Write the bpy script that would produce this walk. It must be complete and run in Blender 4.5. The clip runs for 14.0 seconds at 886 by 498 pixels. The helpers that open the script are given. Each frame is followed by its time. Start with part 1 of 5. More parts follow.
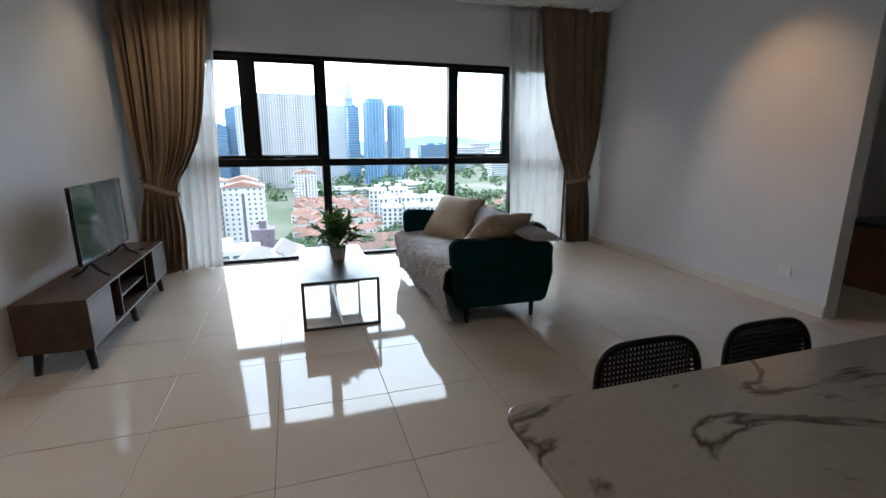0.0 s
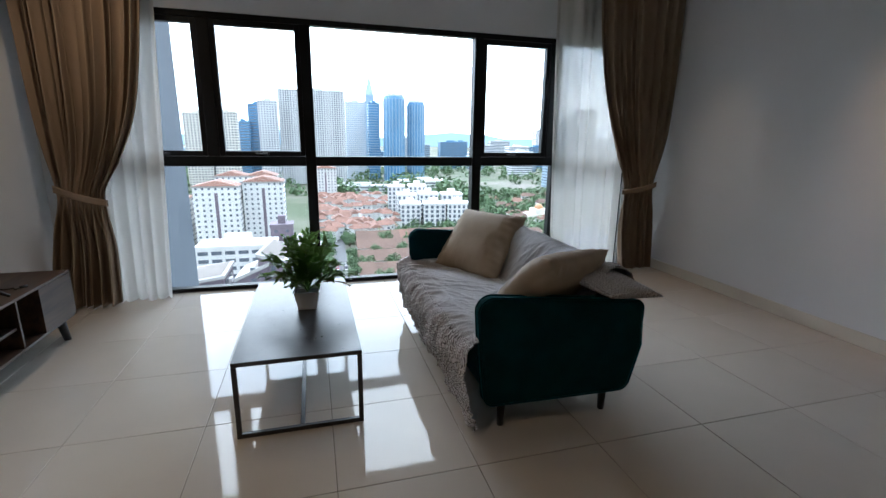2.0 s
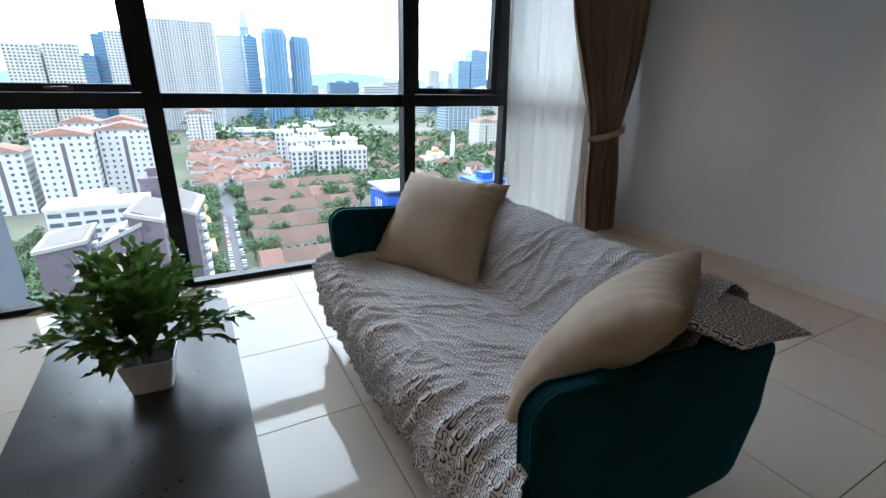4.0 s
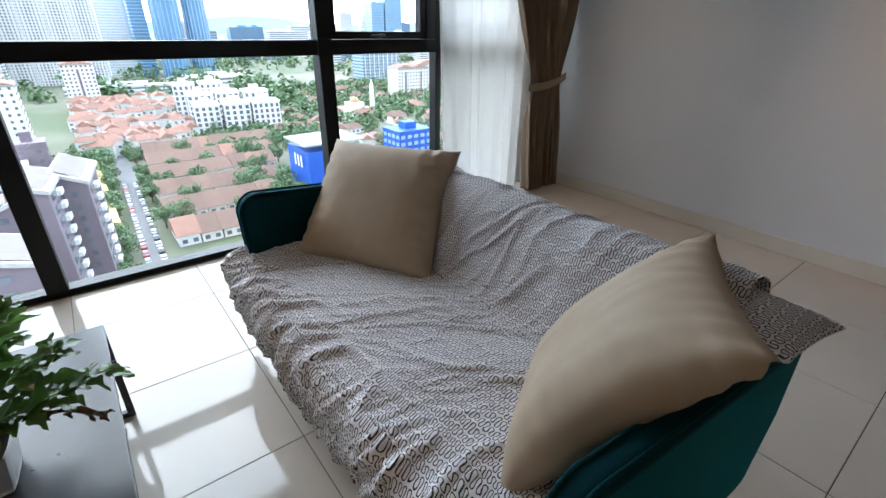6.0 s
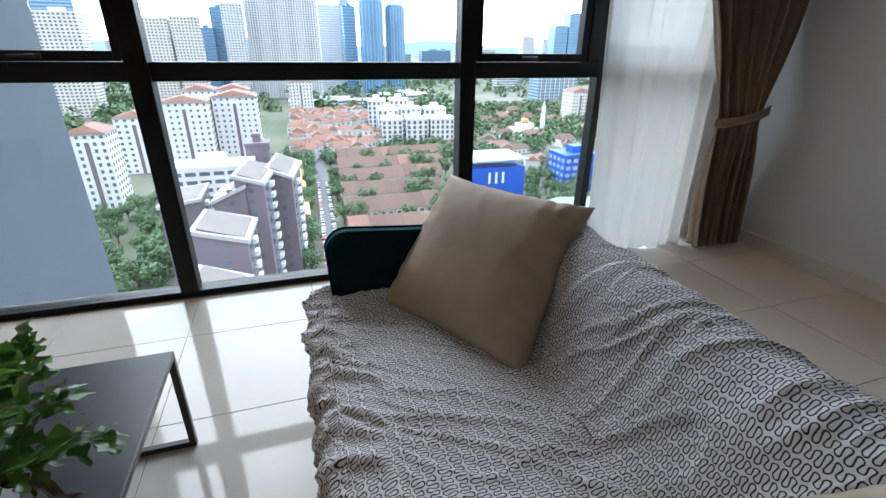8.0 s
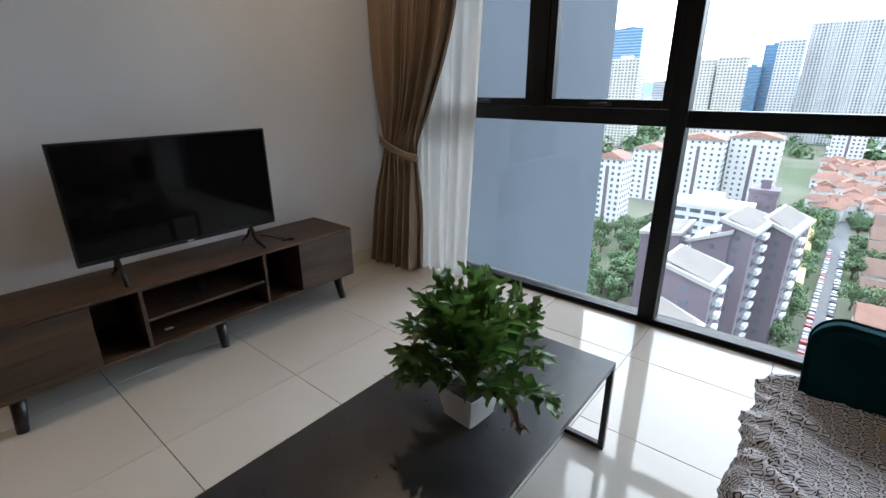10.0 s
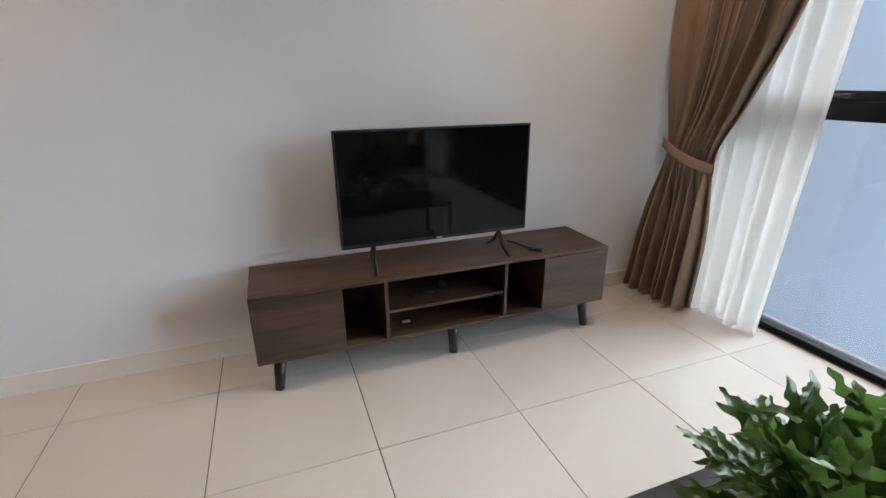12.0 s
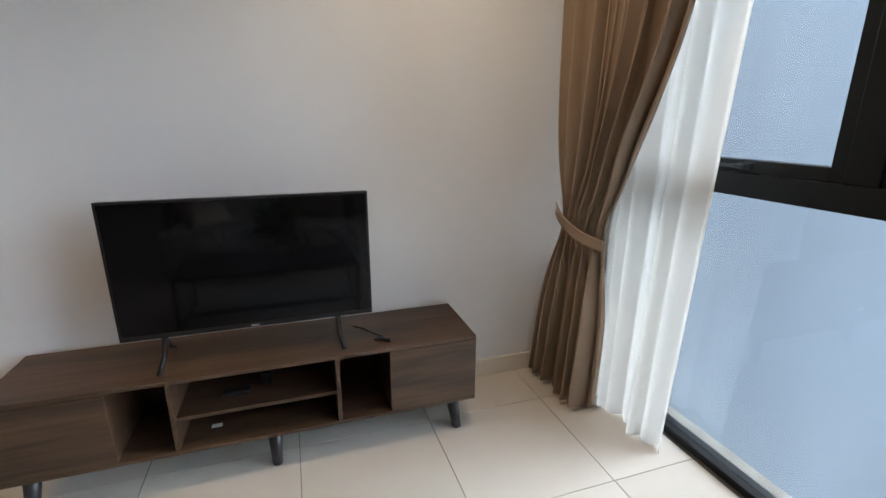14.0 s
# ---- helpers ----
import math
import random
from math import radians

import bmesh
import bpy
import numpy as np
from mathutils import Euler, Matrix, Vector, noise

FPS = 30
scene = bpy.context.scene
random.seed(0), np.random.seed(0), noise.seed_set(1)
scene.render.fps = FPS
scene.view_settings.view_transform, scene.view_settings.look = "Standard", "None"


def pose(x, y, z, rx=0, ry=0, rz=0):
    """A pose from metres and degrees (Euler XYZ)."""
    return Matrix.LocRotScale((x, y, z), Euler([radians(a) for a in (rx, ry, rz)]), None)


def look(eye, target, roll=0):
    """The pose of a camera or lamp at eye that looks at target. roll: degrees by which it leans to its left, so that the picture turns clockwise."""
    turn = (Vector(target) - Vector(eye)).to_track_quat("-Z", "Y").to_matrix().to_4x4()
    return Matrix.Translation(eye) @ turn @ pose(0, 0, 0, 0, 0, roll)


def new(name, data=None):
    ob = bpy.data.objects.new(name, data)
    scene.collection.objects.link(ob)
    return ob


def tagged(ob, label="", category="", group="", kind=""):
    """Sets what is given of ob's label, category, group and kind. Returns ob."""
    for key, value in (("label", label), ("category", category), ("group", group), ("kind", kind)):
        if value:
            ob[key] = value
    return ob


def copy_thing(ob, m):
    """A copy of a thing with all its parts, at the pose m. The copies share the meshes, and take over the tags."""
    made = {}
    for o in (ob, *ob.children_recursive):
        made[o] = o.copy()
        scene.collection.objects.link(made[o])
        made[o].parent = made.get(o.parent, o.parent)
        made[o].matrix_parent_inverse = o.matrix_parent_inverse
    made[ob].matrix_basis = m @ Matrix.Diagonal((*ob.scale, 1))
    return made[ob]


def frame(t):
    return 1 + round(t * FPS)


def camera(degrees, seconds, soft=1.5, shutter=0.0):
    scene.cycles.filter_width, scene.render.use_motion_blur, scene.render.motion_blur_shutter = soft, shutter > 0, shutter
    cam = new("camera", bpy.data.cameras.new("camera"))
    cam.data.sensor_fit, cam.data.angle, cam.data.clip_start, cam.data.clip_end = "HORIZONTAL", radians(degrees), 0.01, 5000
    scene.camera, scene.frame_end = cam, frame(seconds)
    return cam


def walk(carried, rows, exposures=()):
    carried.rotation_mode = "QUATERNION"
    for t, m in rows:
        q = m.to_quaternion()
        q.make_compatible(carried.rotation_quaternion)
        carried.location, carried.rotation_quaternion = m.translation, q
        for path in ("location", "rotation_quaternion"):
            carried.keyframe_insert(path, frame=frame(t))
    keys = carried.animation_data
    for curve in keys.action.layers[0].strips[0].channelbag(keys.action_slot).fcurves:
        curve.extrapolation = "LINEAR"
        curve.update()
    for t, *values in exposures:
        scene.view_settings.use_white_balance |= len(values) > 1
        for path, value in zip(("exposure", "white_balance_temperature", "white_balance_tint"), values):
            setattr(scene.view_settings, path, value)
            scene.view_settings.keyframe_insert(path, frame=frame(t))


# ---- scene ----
cam = camera(87.9, 14.0)
EXPOSURES = [(0.0, 0.42, 5800, 9), (1.0, 0.27, 5800, 9), (2.5, 0.2, 5800, 9), (4.0, 0.28, 5820, 9), (6.5, 0.6, 5950, 10), (8.0, 0.25, 5900, 10), (9.0, 0.05, 5880, 10), (11.5, 1.1, 6150, 12), (13.0, 1.2, 6120, 11), (14.0, 1.2, 6080, 10)]
PATH = [
    (0, (0.084, 0.085, 1.422), (0.686, 1.938, 0.968), 0.1),
    (0.5, (0.241, 0.44, 1.385), (0.76, 2.317, 0.932), 0.1),
    (1, (0.312, 0.767, 1.401), (0.818, 2.648, 0.948), 0.4),
    (1.5, (0.405, 1.118, 1.413), (0.9, 3.0, 0.949), 0.6),
    (2, (0.495, 1.448, 1.394), (1.024, 3.32, 0.929), 0.8),
    (2.5, (0.563, 1.78, 1.392), (1.165, 3.623, 0.9), 0.9),
    (3, (0.62, 2.109, 1.376), (1.319, 3.896, 0.813), 1.2),
    (3.5, (0.618, 2.427, 1.352), (1.421, 4.148, 0.723), 1.3),
    (4, (0.635, 2.695, 1.315), (1.54, 4.342, 0.631), 1.2),
    (4.2, (0.648, 2.786, 1.312), (1.608, 4.388, 0.597), 1.1),
    (6.5, (0.862, 3.121, 1.293), (1.977, 4.527, 0.409), 0.9),
    (7, (0.963, 3.21, 1.265), (1.926, 4.733, 0.396), 0.9),
    (7.5, (1.053, 3.318, 1.279), (1.875, 4.938, 0.442), 0.8),
    (8, (1.129, 3.346, 1.294), (1.693, 5.089, 0.492), 0.6),
    (8.5, (1.162, 3.353, 1.35), (1.275, 5.209, 0.615), 0.4),
    (9, (1.15, 3.325, 1.344), (0.734, 5.159, 0.661), 0.0),
    (9.2, (1.151, 3.303, 1.35), (0.538, 5.08, 0.668), -0.1),
    (11.3, (0.857, 3.253, 1.328), (-0.785, 4.173, 0.652), 0.1),
    (11.5, (0.798, 3.291, 1.34), (-0.877, 4.138, 0.649), -0.1),
    (12, (0.709, 3.434, 1.315), (-1.053, 4.089, 0.633), -0.4),
    (12.5, (0.637, 3.62, 1.352), (-1.166, 4.112, 0.641), -0.4),
    (13, (0.6, 3.798, 1.355), (-1.243, 4.153, 0.663), -0.4),
    (13.5, (0.551, 4.049, 1.394), (-1.303, 4.461, 0.767), -0.2),
    (14, (0.566, 4.355, 1.407), (-1.263, 4.955, 0.865), 0.1),
]
walk(cam, [(t, look(eye, target, roll)) for t, eye, target, roll in PATH], EXPOSURES)

# ---- world and light ----
world = bpy.data.worlds.new("world")
scene.world = world
world.use_nodes = True
wn, wl = world.node_tree.nodes, world.node_tree.links
sky = wn.new("ShaderNodeTexSky")
sky.sky_type, sky.sun_disc = "NISHITA", False
sky.sun_elevation, sky.sun_rotation = radians(58), radians(-14)
sky.air_density, sky.dust_density = 1.0, 3.0
cloud_at = wn.new("ShaderNodeTexCoord")
cloud_map = wn.new("ShaderNodeMapping")
cloud_map.inputs["Scale"].default_value = (1.0, 1.0, 3.5)
cloud = wn.new("ShaderNodeTexNoise")
cloud.inputs["Scale"].default_value, cloud.inputs["Detail"].default_value = 2.2, 6
cloud_ramp = wn.new("ShaderNodeValToRGB")
cloud_ramp.color_ramp.elements[0].position, cloud_ramp.color_ramp.elements[0].color = 0.35, (8.4, 9.6, 11.2, 1)
cloud_ramp.color_ramp.elements[1].position, cloud_ramp.color_ramp.elements[1].color = 0.6, (12.5, 12.8, 13.2, 1)
cloud_mix = wn.new("ShaderNodeMix")
cloud_mix.data_type = "RGBA"
cloud_mix.inputs["Factor"].default_value = 0.82
wl.new(cloud_at.outputs["Generated"], cloud_map.inputs["Vector"])
wl.new(cloud_map.outputs["Vector"], cloud.inputs["Vector"])
wl.new(cloud.outputs["Fac"], cloud_ramp.inputs["Fac"])
wl.new(sky.outputs["Color"], cloud_mix.inputs["A"])
wl.new(cloud_ramp.outputs["Color"], cloud_mix.inputs["B"])
# the cloud is brighter on the sun's side
sun_side = wn.new("ShaderNodeVectorMath")
sun_side.operation = "DOT_PRODUCT"
sun_side.inputs[1].default_value = (-0.12, 0.86, 0.5)
side_range = wn.new("ShaderNodeMapRange")
side_range.inputs["From Min"].default_value, side_range.inputs["From Max"].default_value = -1, 1
side_range.inputs["To Min"].default_value, side_range.inputs["To Max"].default_value = 0.6, 3.9
bright = wn.new("ShaderNodeVectorMath")
bright.operation = "SCALE"
wl.new(cloud_at.outputs["Generated"], sun_side.inputs[0])
wl.new(sun_side.outputs["Value"], side_range.inputs["Value"])
wl.new(cloud_mix.outputs["Result"], bright.inputs[0])
wl.new(side_range.outputs["Result"], bright.inputs["Scale"])
wl.new(bright.outputs["Vector"], wn["Background"].inputs["Color"])
wn["Background"].inputs["Strength"].default_value = 0.15

sun = new("sun", bpy.data.lights.new("sun", "SUN"))
sun.data.energy, sun.data.angle, sun.data.color = 0.5, radians(60), (1.0, 0.96, 0.9)
sun.matrix_world = look((-8, 32, 55), (0, 0, 0))


def spot_lamp(name, eye, target, watts, angle, blend, colour, size=0.03):
    ob = new(name, bpy.data.lights.new(name, "SPOT"))
    ob.data.energy, ob.data.spot_size, ob.data.spot_blend = watts, radians(angle), blend
    ob.data.color, ob.data.shadow_soft_size = colour, size
    ob.matrix_world = look(eye, target)
    return ob


WARM = (1.0, 0.66, 0.36)
FILL_TONE = (1.0, 0.80, 0.60)
spot_lamp("wall_spot_light", (3.0, 3.2, 2.93), (4.19, 3.12, 1.55), 40, 62, 1.0, (1.0, 0.55, 0.25), 0.08)
spot_lamp("corner_spot_light", (3.70, 5.30, 2.95), (3.52, 4.6, 0), 30, 62, 1.0, WARM)
# the last four are unseen fill lamps, added to brighten the room from behind
DOWNLIGHTS_AND_FILL = [(-1.0, 1.9, 46, WARM), (-0.80, 4.98, 38, (1.0, 0.74, 0.48)), (1.15, 0.75, 4, WARM), (-0.2, -1.6, 12, FILL_TONE), (2.2, -1.6, 8, FILL_TONE), (4.6, -1.2, 8, FILL_TONE), (4.9, 1.2, 8, FILL_TONE)]
for dx, dy, watts, tone in DOWNLIGHTS_AND_FILL:
    spot_lamp("downlight_and_fill_light", (dx, dy, 3.075), (dx, dy, 0), watts, 125, 1.0, tone)


# ---- materials ----
def link(nt, a, b):
    nt.links.new(a, b)


def material(name, colour, rough=0.5, metal=0.0, vary=0.0, scale=3.0, bump=0.0, bump_scale=60.0, spec=0.5, coat=0.0, rough_vary=0.0, piece=0.0):
    m = bpy.data.materials.new(name)
    m.use_nodes = True
    nt = m.node_tree
    b = nt.nodes["Principled BSDF"]
    b.inputs["Base Color"].default_value = (*colour, 1)
    b.inputs["Roughness"].default_value, b.inputs["Metallic"].default_value = rough, metal
    b.inputs["Specular IOR Level"].default_value, b.inputs["Coat Weight"].default_value = spec, coat
    at = nt.nodes.new("ShaderNodeTexCoord")
    if vary or piece:
        n = nt.nodes.new("ShaderNodeTexNoise")
        n.inputs["Scale"].default_value, n.inputs["Detail"].default_value = scale, 6
        link(nt, at.outputs["Object"], n.inputs["Vector"])
        r = nt.nodes.new("ShaderNodeMapRange")
        r.inputs["From Min"].default_value, r.inputs["From Max"].default_value = 0.3, 0.7
        r.inputs["To Min"].default_value, r.inputs["To Max"].default_value = 1 - vary, 1 + vary
        link(nt, n.outputs["Fac"], r.inputs["Value"])
        value = r.outputs["Result"]
        if piece:
            info = nt.nodes.new("ShaderNodeObjectInfo")
            q = nt.nodes.new("ShaderNodeMapRange")
            q.inputs["To Min"].default_value, q.inputs["To Max"].default_value = 1 - piece, 1 + piece
            link(nt, info.outputs["Random"], q.inputs["Value"])
            mul = nt.nodes.new("ShaderNodeMath")
            mul.operation = "MULTIPLY"
            link(nt, value, mul.inputs[0])
            link(nt, q.outputs["Result"], mul.inputs[1])
            value = mul.outputs[0]
        mix = nt.nodes.new("ShaderNodeVectorMath")
        mix.operation = "SCALE"
        mix.inputs[0].default_value = colour
        link(nt, value, mix.inputs["Scale"])
        link(nt, mix.outputs["Vector"], b.inputs["Base Color"])
    if rough_vary:
        n2 = nt.nodes.new("ShaderNodeTexNoise")
        n2.inputs["Scale"].default_value, n2.inputs["Detail"].default_value = scale * 2.3, 4
        link(nt, at.outputs["Object"], n2.inputs["Vector"])
        r2 = nt.nodes.new("ShaderNodeMapRange")
        r2.inputs["To Min"].default_value, r2.inputs["To Max"].default_value = max(0, rough - rough_vary), rough + rough_vary
        link(nt, n2.outputs["Fac"], r2.inputs["Value"])
        link(nt, r2.outputs["Result"], b.inputs["Roughness"])
    if bump:
        n3 = nt.nodes.new("ShaderNodeTexNoise")
        n3.inputs["Scale"].default_value, n3.inputs["Detail"].default_value = bump_scale, 3
        link(nt, at.outputs["Object"], n3.inputs["Vector"])
        bp = nt.nodes.new("ShaderNodeBump")
        bp.inputs["Strength"].default_value, bp.inputs["Distance"].default_value = bump, 0.003
        link(nt, n3.outputs["Fac"], bp.inputs["Height"])
        link(nt, bp.outputs["Normal"], b.inputs["Normal"])
    return m


PAINT = material("wall_paint", (0.70, 0.71, 0.73), 0.65, vary=0.03, scale=1.2, bump=0.08, bump_scale=180)
CEIL = material("ceiling_paint", (0.72, 0.72, 0.72), 0.8, vary=0.02, scale=1.0)
TILE = material("polished_porcelain", (0.53, 0.49, 0.435), 0.045, vary=0.03, scale=2.5, spec=0.42, coat=0.0, rough_vary=0.02, piece=0.025)
GROUT = material("grout", (0.10, 0.09, 0.08), 0.9, vary=0.2, scale=8)
SKIRT = material("baseboard_tile", (0.72, 0.67, 0.59), 0.25, vary=0.04, scale=2)
ALU = material("black_aluminium", (0.006, 0.0065, 0.0075), 0.42, vary=0.15, scale=5, spec=0.25)
HANDLE = material("worn_black_metal", (0.05, 0.05, 0.052), 0.28, 0.6, vary=0.3, scale=30)
OUTWALL = material("grey_render", (0.058, 0.070, 0.087), 0.85, vary=0.10, scale=0.6)
DRAPE = material("taupe_curtain", (0.285, 0.208, 0.146), 0.8, vary=0.05, scale=3, bump=0.10, bump_scale=900, spec=0.25)
BLACKMETAL = material("black_powder_coat", (0.02, 0.02, 0.022), 0.35, vary=0.12, scale=30, bump=0.05, bump_scale=300)
BLACKWOOD = material("black_ash_top", (0.030, 0.030, 0.033), 0.30, vary=0.18, scale=14, bump=0.08, bump_scale=200, rough_vary=0.06)
TEAL = material("teal_velvet", (0.001, 0.030, 0.040), 0.8, vary=0.25, scale=7, bump=0.15, bump_scale=350, spec=0.10)
velvet = TEAL.node_tree.nodes["Principled BSDF"]
velvet.inputs["Sheen Weight"].default_value, velvet.inputs["Sheen Roughness"].default_value = 0.55, 0.35
velvet.inputs["Sheen Tint"].default_value = (0.0, 0.42, 0.52, 1)
PILLOW = material("beige_cotton", (0.385, 0.298, 0.21), 0.75, vary=0.05, scale=12, bump=0.12, bump_scale=500)
WHITEPLASTIC = material("white_plastic", (0.78, 0.78, 0.77), 0.35, vary=0.02, scale=5)
BLACKPLASTIC = material("black_plastic", (0.009, 0.009, 0.010), 0.4, vary=0.1, scale=20, spec=0.3)
SCREEN = material("tv_screen", (0.003, 0.003, 0.0035), 0.06, vary=0.1, scale=4, spec=0.2)
LEGS = material("black_stained_wood", (0.014, 0.013, 0.014), 0.4, vary=0.2, scale=20)
CHROME = material("brushed_steel", (0.6, 0.6, 0.6), 0.3, 1.0, vary=0.05, scale=20)
POT = material("white_glazed_pot", (0.72, 0.72, 0.70), 0.18, vary=0.03, scale=6)
SOIL = material("soil", (0.03, 0.022, 0.015), 0.95, vary=0.4, scale=60, bump=0.6, bump_scale=90)


def glass_material(name, tint, gloss=1.0):
    m = bpy.data.materials.new(name)
    m.use_nodes = True
    nt = m.node_tree
    nt.nodes.clear()
    out = nt.nodes.new("ShaderNodeOutputMaterial")
    mix = nt.nodes.new("ShaderNodeMixShader")
    clear = nt.nodes.new("ShaderNodeBsdfTransparent")
    clear.inputs["Color"].default_value = (*tint, 1)
    gl = nt.nodes.new("ShaderNodeBsdfGlossy")
    gl.inputs["Roughness"].default_value = 0.01
    fr = nt.nodes.new("ShaderNodeFresnel")
    fr.inputs["IOR"].default_value = 1.0 + 0.45 * gloss
    link(nt, fr.outputs[0], mix.inputs[0])
    link(nt, clear.outputs[0], mix.inputs[1])
    link(nt, gl.outputs[0], mix.inputs[2])
    link(nt, mix.outputs[0], out.inputs["Surface"])
    return m


GLASS = glass_material("window_glass", (0.96, 0.985, 0.98), 0.6)


def sheer_material():
    m = bpy.data.materials.new("sheer_voile")
    m.use_nodes = True
    nt = m.node_tree
    nt.nodes.clear()
    out = nt.nodes.new("ShaderNodeOutputMaterial")
    a, b = nt.nodes.new("ShaderNodeMixShader"), nt.nodes.new("ShaderNodeMixShader")
    clear, diff, trans = nt.nodes.new("ShaderNodeBsdfTransparent"), nt.nodes.new("ShaderNodeBsdfDiffuse"), nt.nodes.new("ShaderNodeBsdfTranslucent")
    diff.inputs["Color"].default_value = trans.inputs["Color"].default_value = (0.75, 0.74, 0.71, 1)
    a.inputs[0].default_value = 0.42
    link(nt, diff.outputs[0], a.inputs[1])
    link(nt, trans.outputs[0], a.inputs[2])
    b.inputs[0].default_value = 0.78
    link(nt, clear.outputs[0], b.inputs[1])
    link(nt, a.outputs[0], b.inputs[2])
    link(nt, b.outputs[0], out.inputs["Surface"])
    return m


SHEER = sheer_material()


# ---- mesh helpers ----
def thing(name, label, category, at=(0, 0, 0), rz=0.0, group="", kind=""):
    ob = new(name)
    ob.empty_display_size = 0.1
    ob.matrix_world = pose(*at, 0, 0, rz)
    return tagged(ob, label, category, group, kind)


def part(name, bm, mat, parent=None, label="", smooth=False):
    me = bpy.data.meshes.new(name)
    bmesh.ops.recalc_face_normals(bm, faces=bm.faces[:])
    bm.to_mesh(me)
    bm.free()
    me.materials.append(mat)
    if smooth:
        me.polygons.foreach_set("use_smooth", [True] * len(me.polygons))
    ob = new(name, me)
    if parent is not None:
        ob.parent = parent
    if label:
        ob["label"] = label
    return ob


def box(bm, x0, x1, y0, y1, z0, z1, bevel=0.0, seg=2):
    m = Matrix.Translation(((x0 + x1) / 2, (y0 + y1) / 2, (z0 + z1) / 2)) @ Matrix.Diagonal((x1 - x0, y1 - y0, z1 - z0, 1))
    made = bmesh.ops.create_cube(bm, size=1, matrix=m)["verts"]
    if bevel:
        edges = list({e for v in made for e in v.link_edges})
        bmesh.ops.bevel(bm, geom=edges, offset=bevel, segments=seg, profile=0.5, affect="EDGES")
    return bm


def boxes(*rows, bevel=0.0, seg=2):
    bm = bmesh.new()
    for r in rows:
        box(bm, *r, bevel=bevel, seg=seg)
    return bm


def tube(bm, points, radii, sides=10, cap=True):
    """A round bar along points."""
    rings = []
    for i, p in enumerate(points):
        p = Vector(p)
        a = Vector(points[max(i - 1, 0)])
        b = Vector(points[min(i + 1, len(points) - 1)])
        q = (b - a).to_track_quat("Z", "Y")
        r = radii[i] if isinstance(radii, (list, tuple)) else radii
        rings.append([bm.verts.new(p + q @ Vector((r * math.cos(2 * math.pi * k / sides), r * math.sin(2 * math.pi * k / sides), 0))) for k in range(sides)])
    for ra, rb in zip(rings, rings[1:]):
        for k in range(sides):
            bm.faces.new((ra[k], ra[(k + 1) % sides], rb[(k + 1) % sides], rb[k]))
    if cap:
        bm.faces.new(rings[0][::-1])
        bm.faces.new(rings[-1])
    return bm


def grid(bm, nu, nv, f, uv=None):
    """A sheet f(u, v) -> place; uv(u, v) gives its texture place in metres."""
    verts = [[bm.verts.new(f(i / nu, j / nv)) for j in range(nv + 1)] for i in range(nu + 1)]
    layer = (bm.loops.layers.uv.get("uv") or bm.loops.layers.uv.new("uv")) if uv else None
    for i in range(nu):
        for j in range(nv):
            face = bm.faces.new((verts[i][j], verts[i + 1][j], verts[i + 1][j + 1], verts[i][j + 1]))
            face.smooth = True
            if uv:
                for loop, (a, b) in zip(face.loops, ((i, j), (i + 1, j), (i + 1, j + 1), (i, j + 1))):
                    loop[layer].uv = uv(a / nu, b / nv)
    return bm


def thick(ob, t, offset=0.0):
    mod = ob.modifiers.new("thickness", "SOLIDIFY")
    mod.thickness, mod.offset = t, offset
    return ob


def ease(t):
    t = min(1, max(0, t))
    return t * t * (3 - 2 * t)


def path_value(keys, t):
    """Smooth value through (t, value) keys, with no flat steps at the keys."""
    n = len(keys)

    def slope(i):
        a, b_ = keys[max(i - 1, 0)], keys[min(i + 1, n - 1)]
        return (b_[1] - a[1]) / (b_[0] - a[0])

    for i in range(n - 1):
        (a, va), (b_, vb) = keys[i], keys[i + 1]
        if t <= b_ or i == n - 2:
            h = b_ - a
            s = min(1, max(0, (t - a) / h))
            return (2 * s ** 3 - 3 * s * s + 1) * va + (s ** 3 - 2 * s * s + s) * h * slope(i) + (3 * s * s - 2 * s ** 3) * vb + (s ** 3 - s * s) * h * slope(i + 1)


# ---- room shell ----
WX, EX, NY, SY, TOP = -1.59, 4.19, 5.90, -5.2, 3.10
OX0, OX1, OZ1 = -1.25, 3.84, 2.385


def structure(name, bm, mat, label, category):
    return tagged(part(name, bm, mat), label, category, kind="structure")


wall_west = structure("wall_west", boxes((WX - 0.15, WX, SY, NY + 0.2, 0, TOP)), PAINT, "pale grey painted wall behind the television", "wall")
wall_east = structure("wall_east", boxes((EX, EX + 0.15, 2.52, NY + 0.2, 0, TOP)), PAINT, "pale grey painted wall with a white socket", "wall")
wall_north = structure("wall_north", boxes((WX, OX0, NY, NY + 0.2, 0, TOP), (OX1, EX, NY, NY + 0.2, 0, TOP), (OX0, OX1, NY, NY + 0.2, OZ1, TOP)), PAINT, "pale painted wall round the wide window", "wall")
wall_south = structure("wall_south", boxes((WX - 0.15, 8.15, SY - 0.15, SY, 0, TOP)), PAINT, "plain pale wall closing the room", "wall")
wall_far_east = structure("wall_far_east", boxes((8.0, 8.15, SY, 4.0, 0, TOP)), PAINT, "plain pale wall closing the passage", "wall")
wall_passage = structure("wall_passage", boxes((EX + 0.15, 8.0, 4.0, 4.15, 0, TOP)), PAINT, "plain pale wall at the side of the passage", "wall")
ceiling = structure("ceiling", boxes((WX - 0.15, 8.15, SY - 0.15, NY + 0.2, TOP, TOP + 0.2)), CEIL, "flat white painted ceiling", "ceiling")
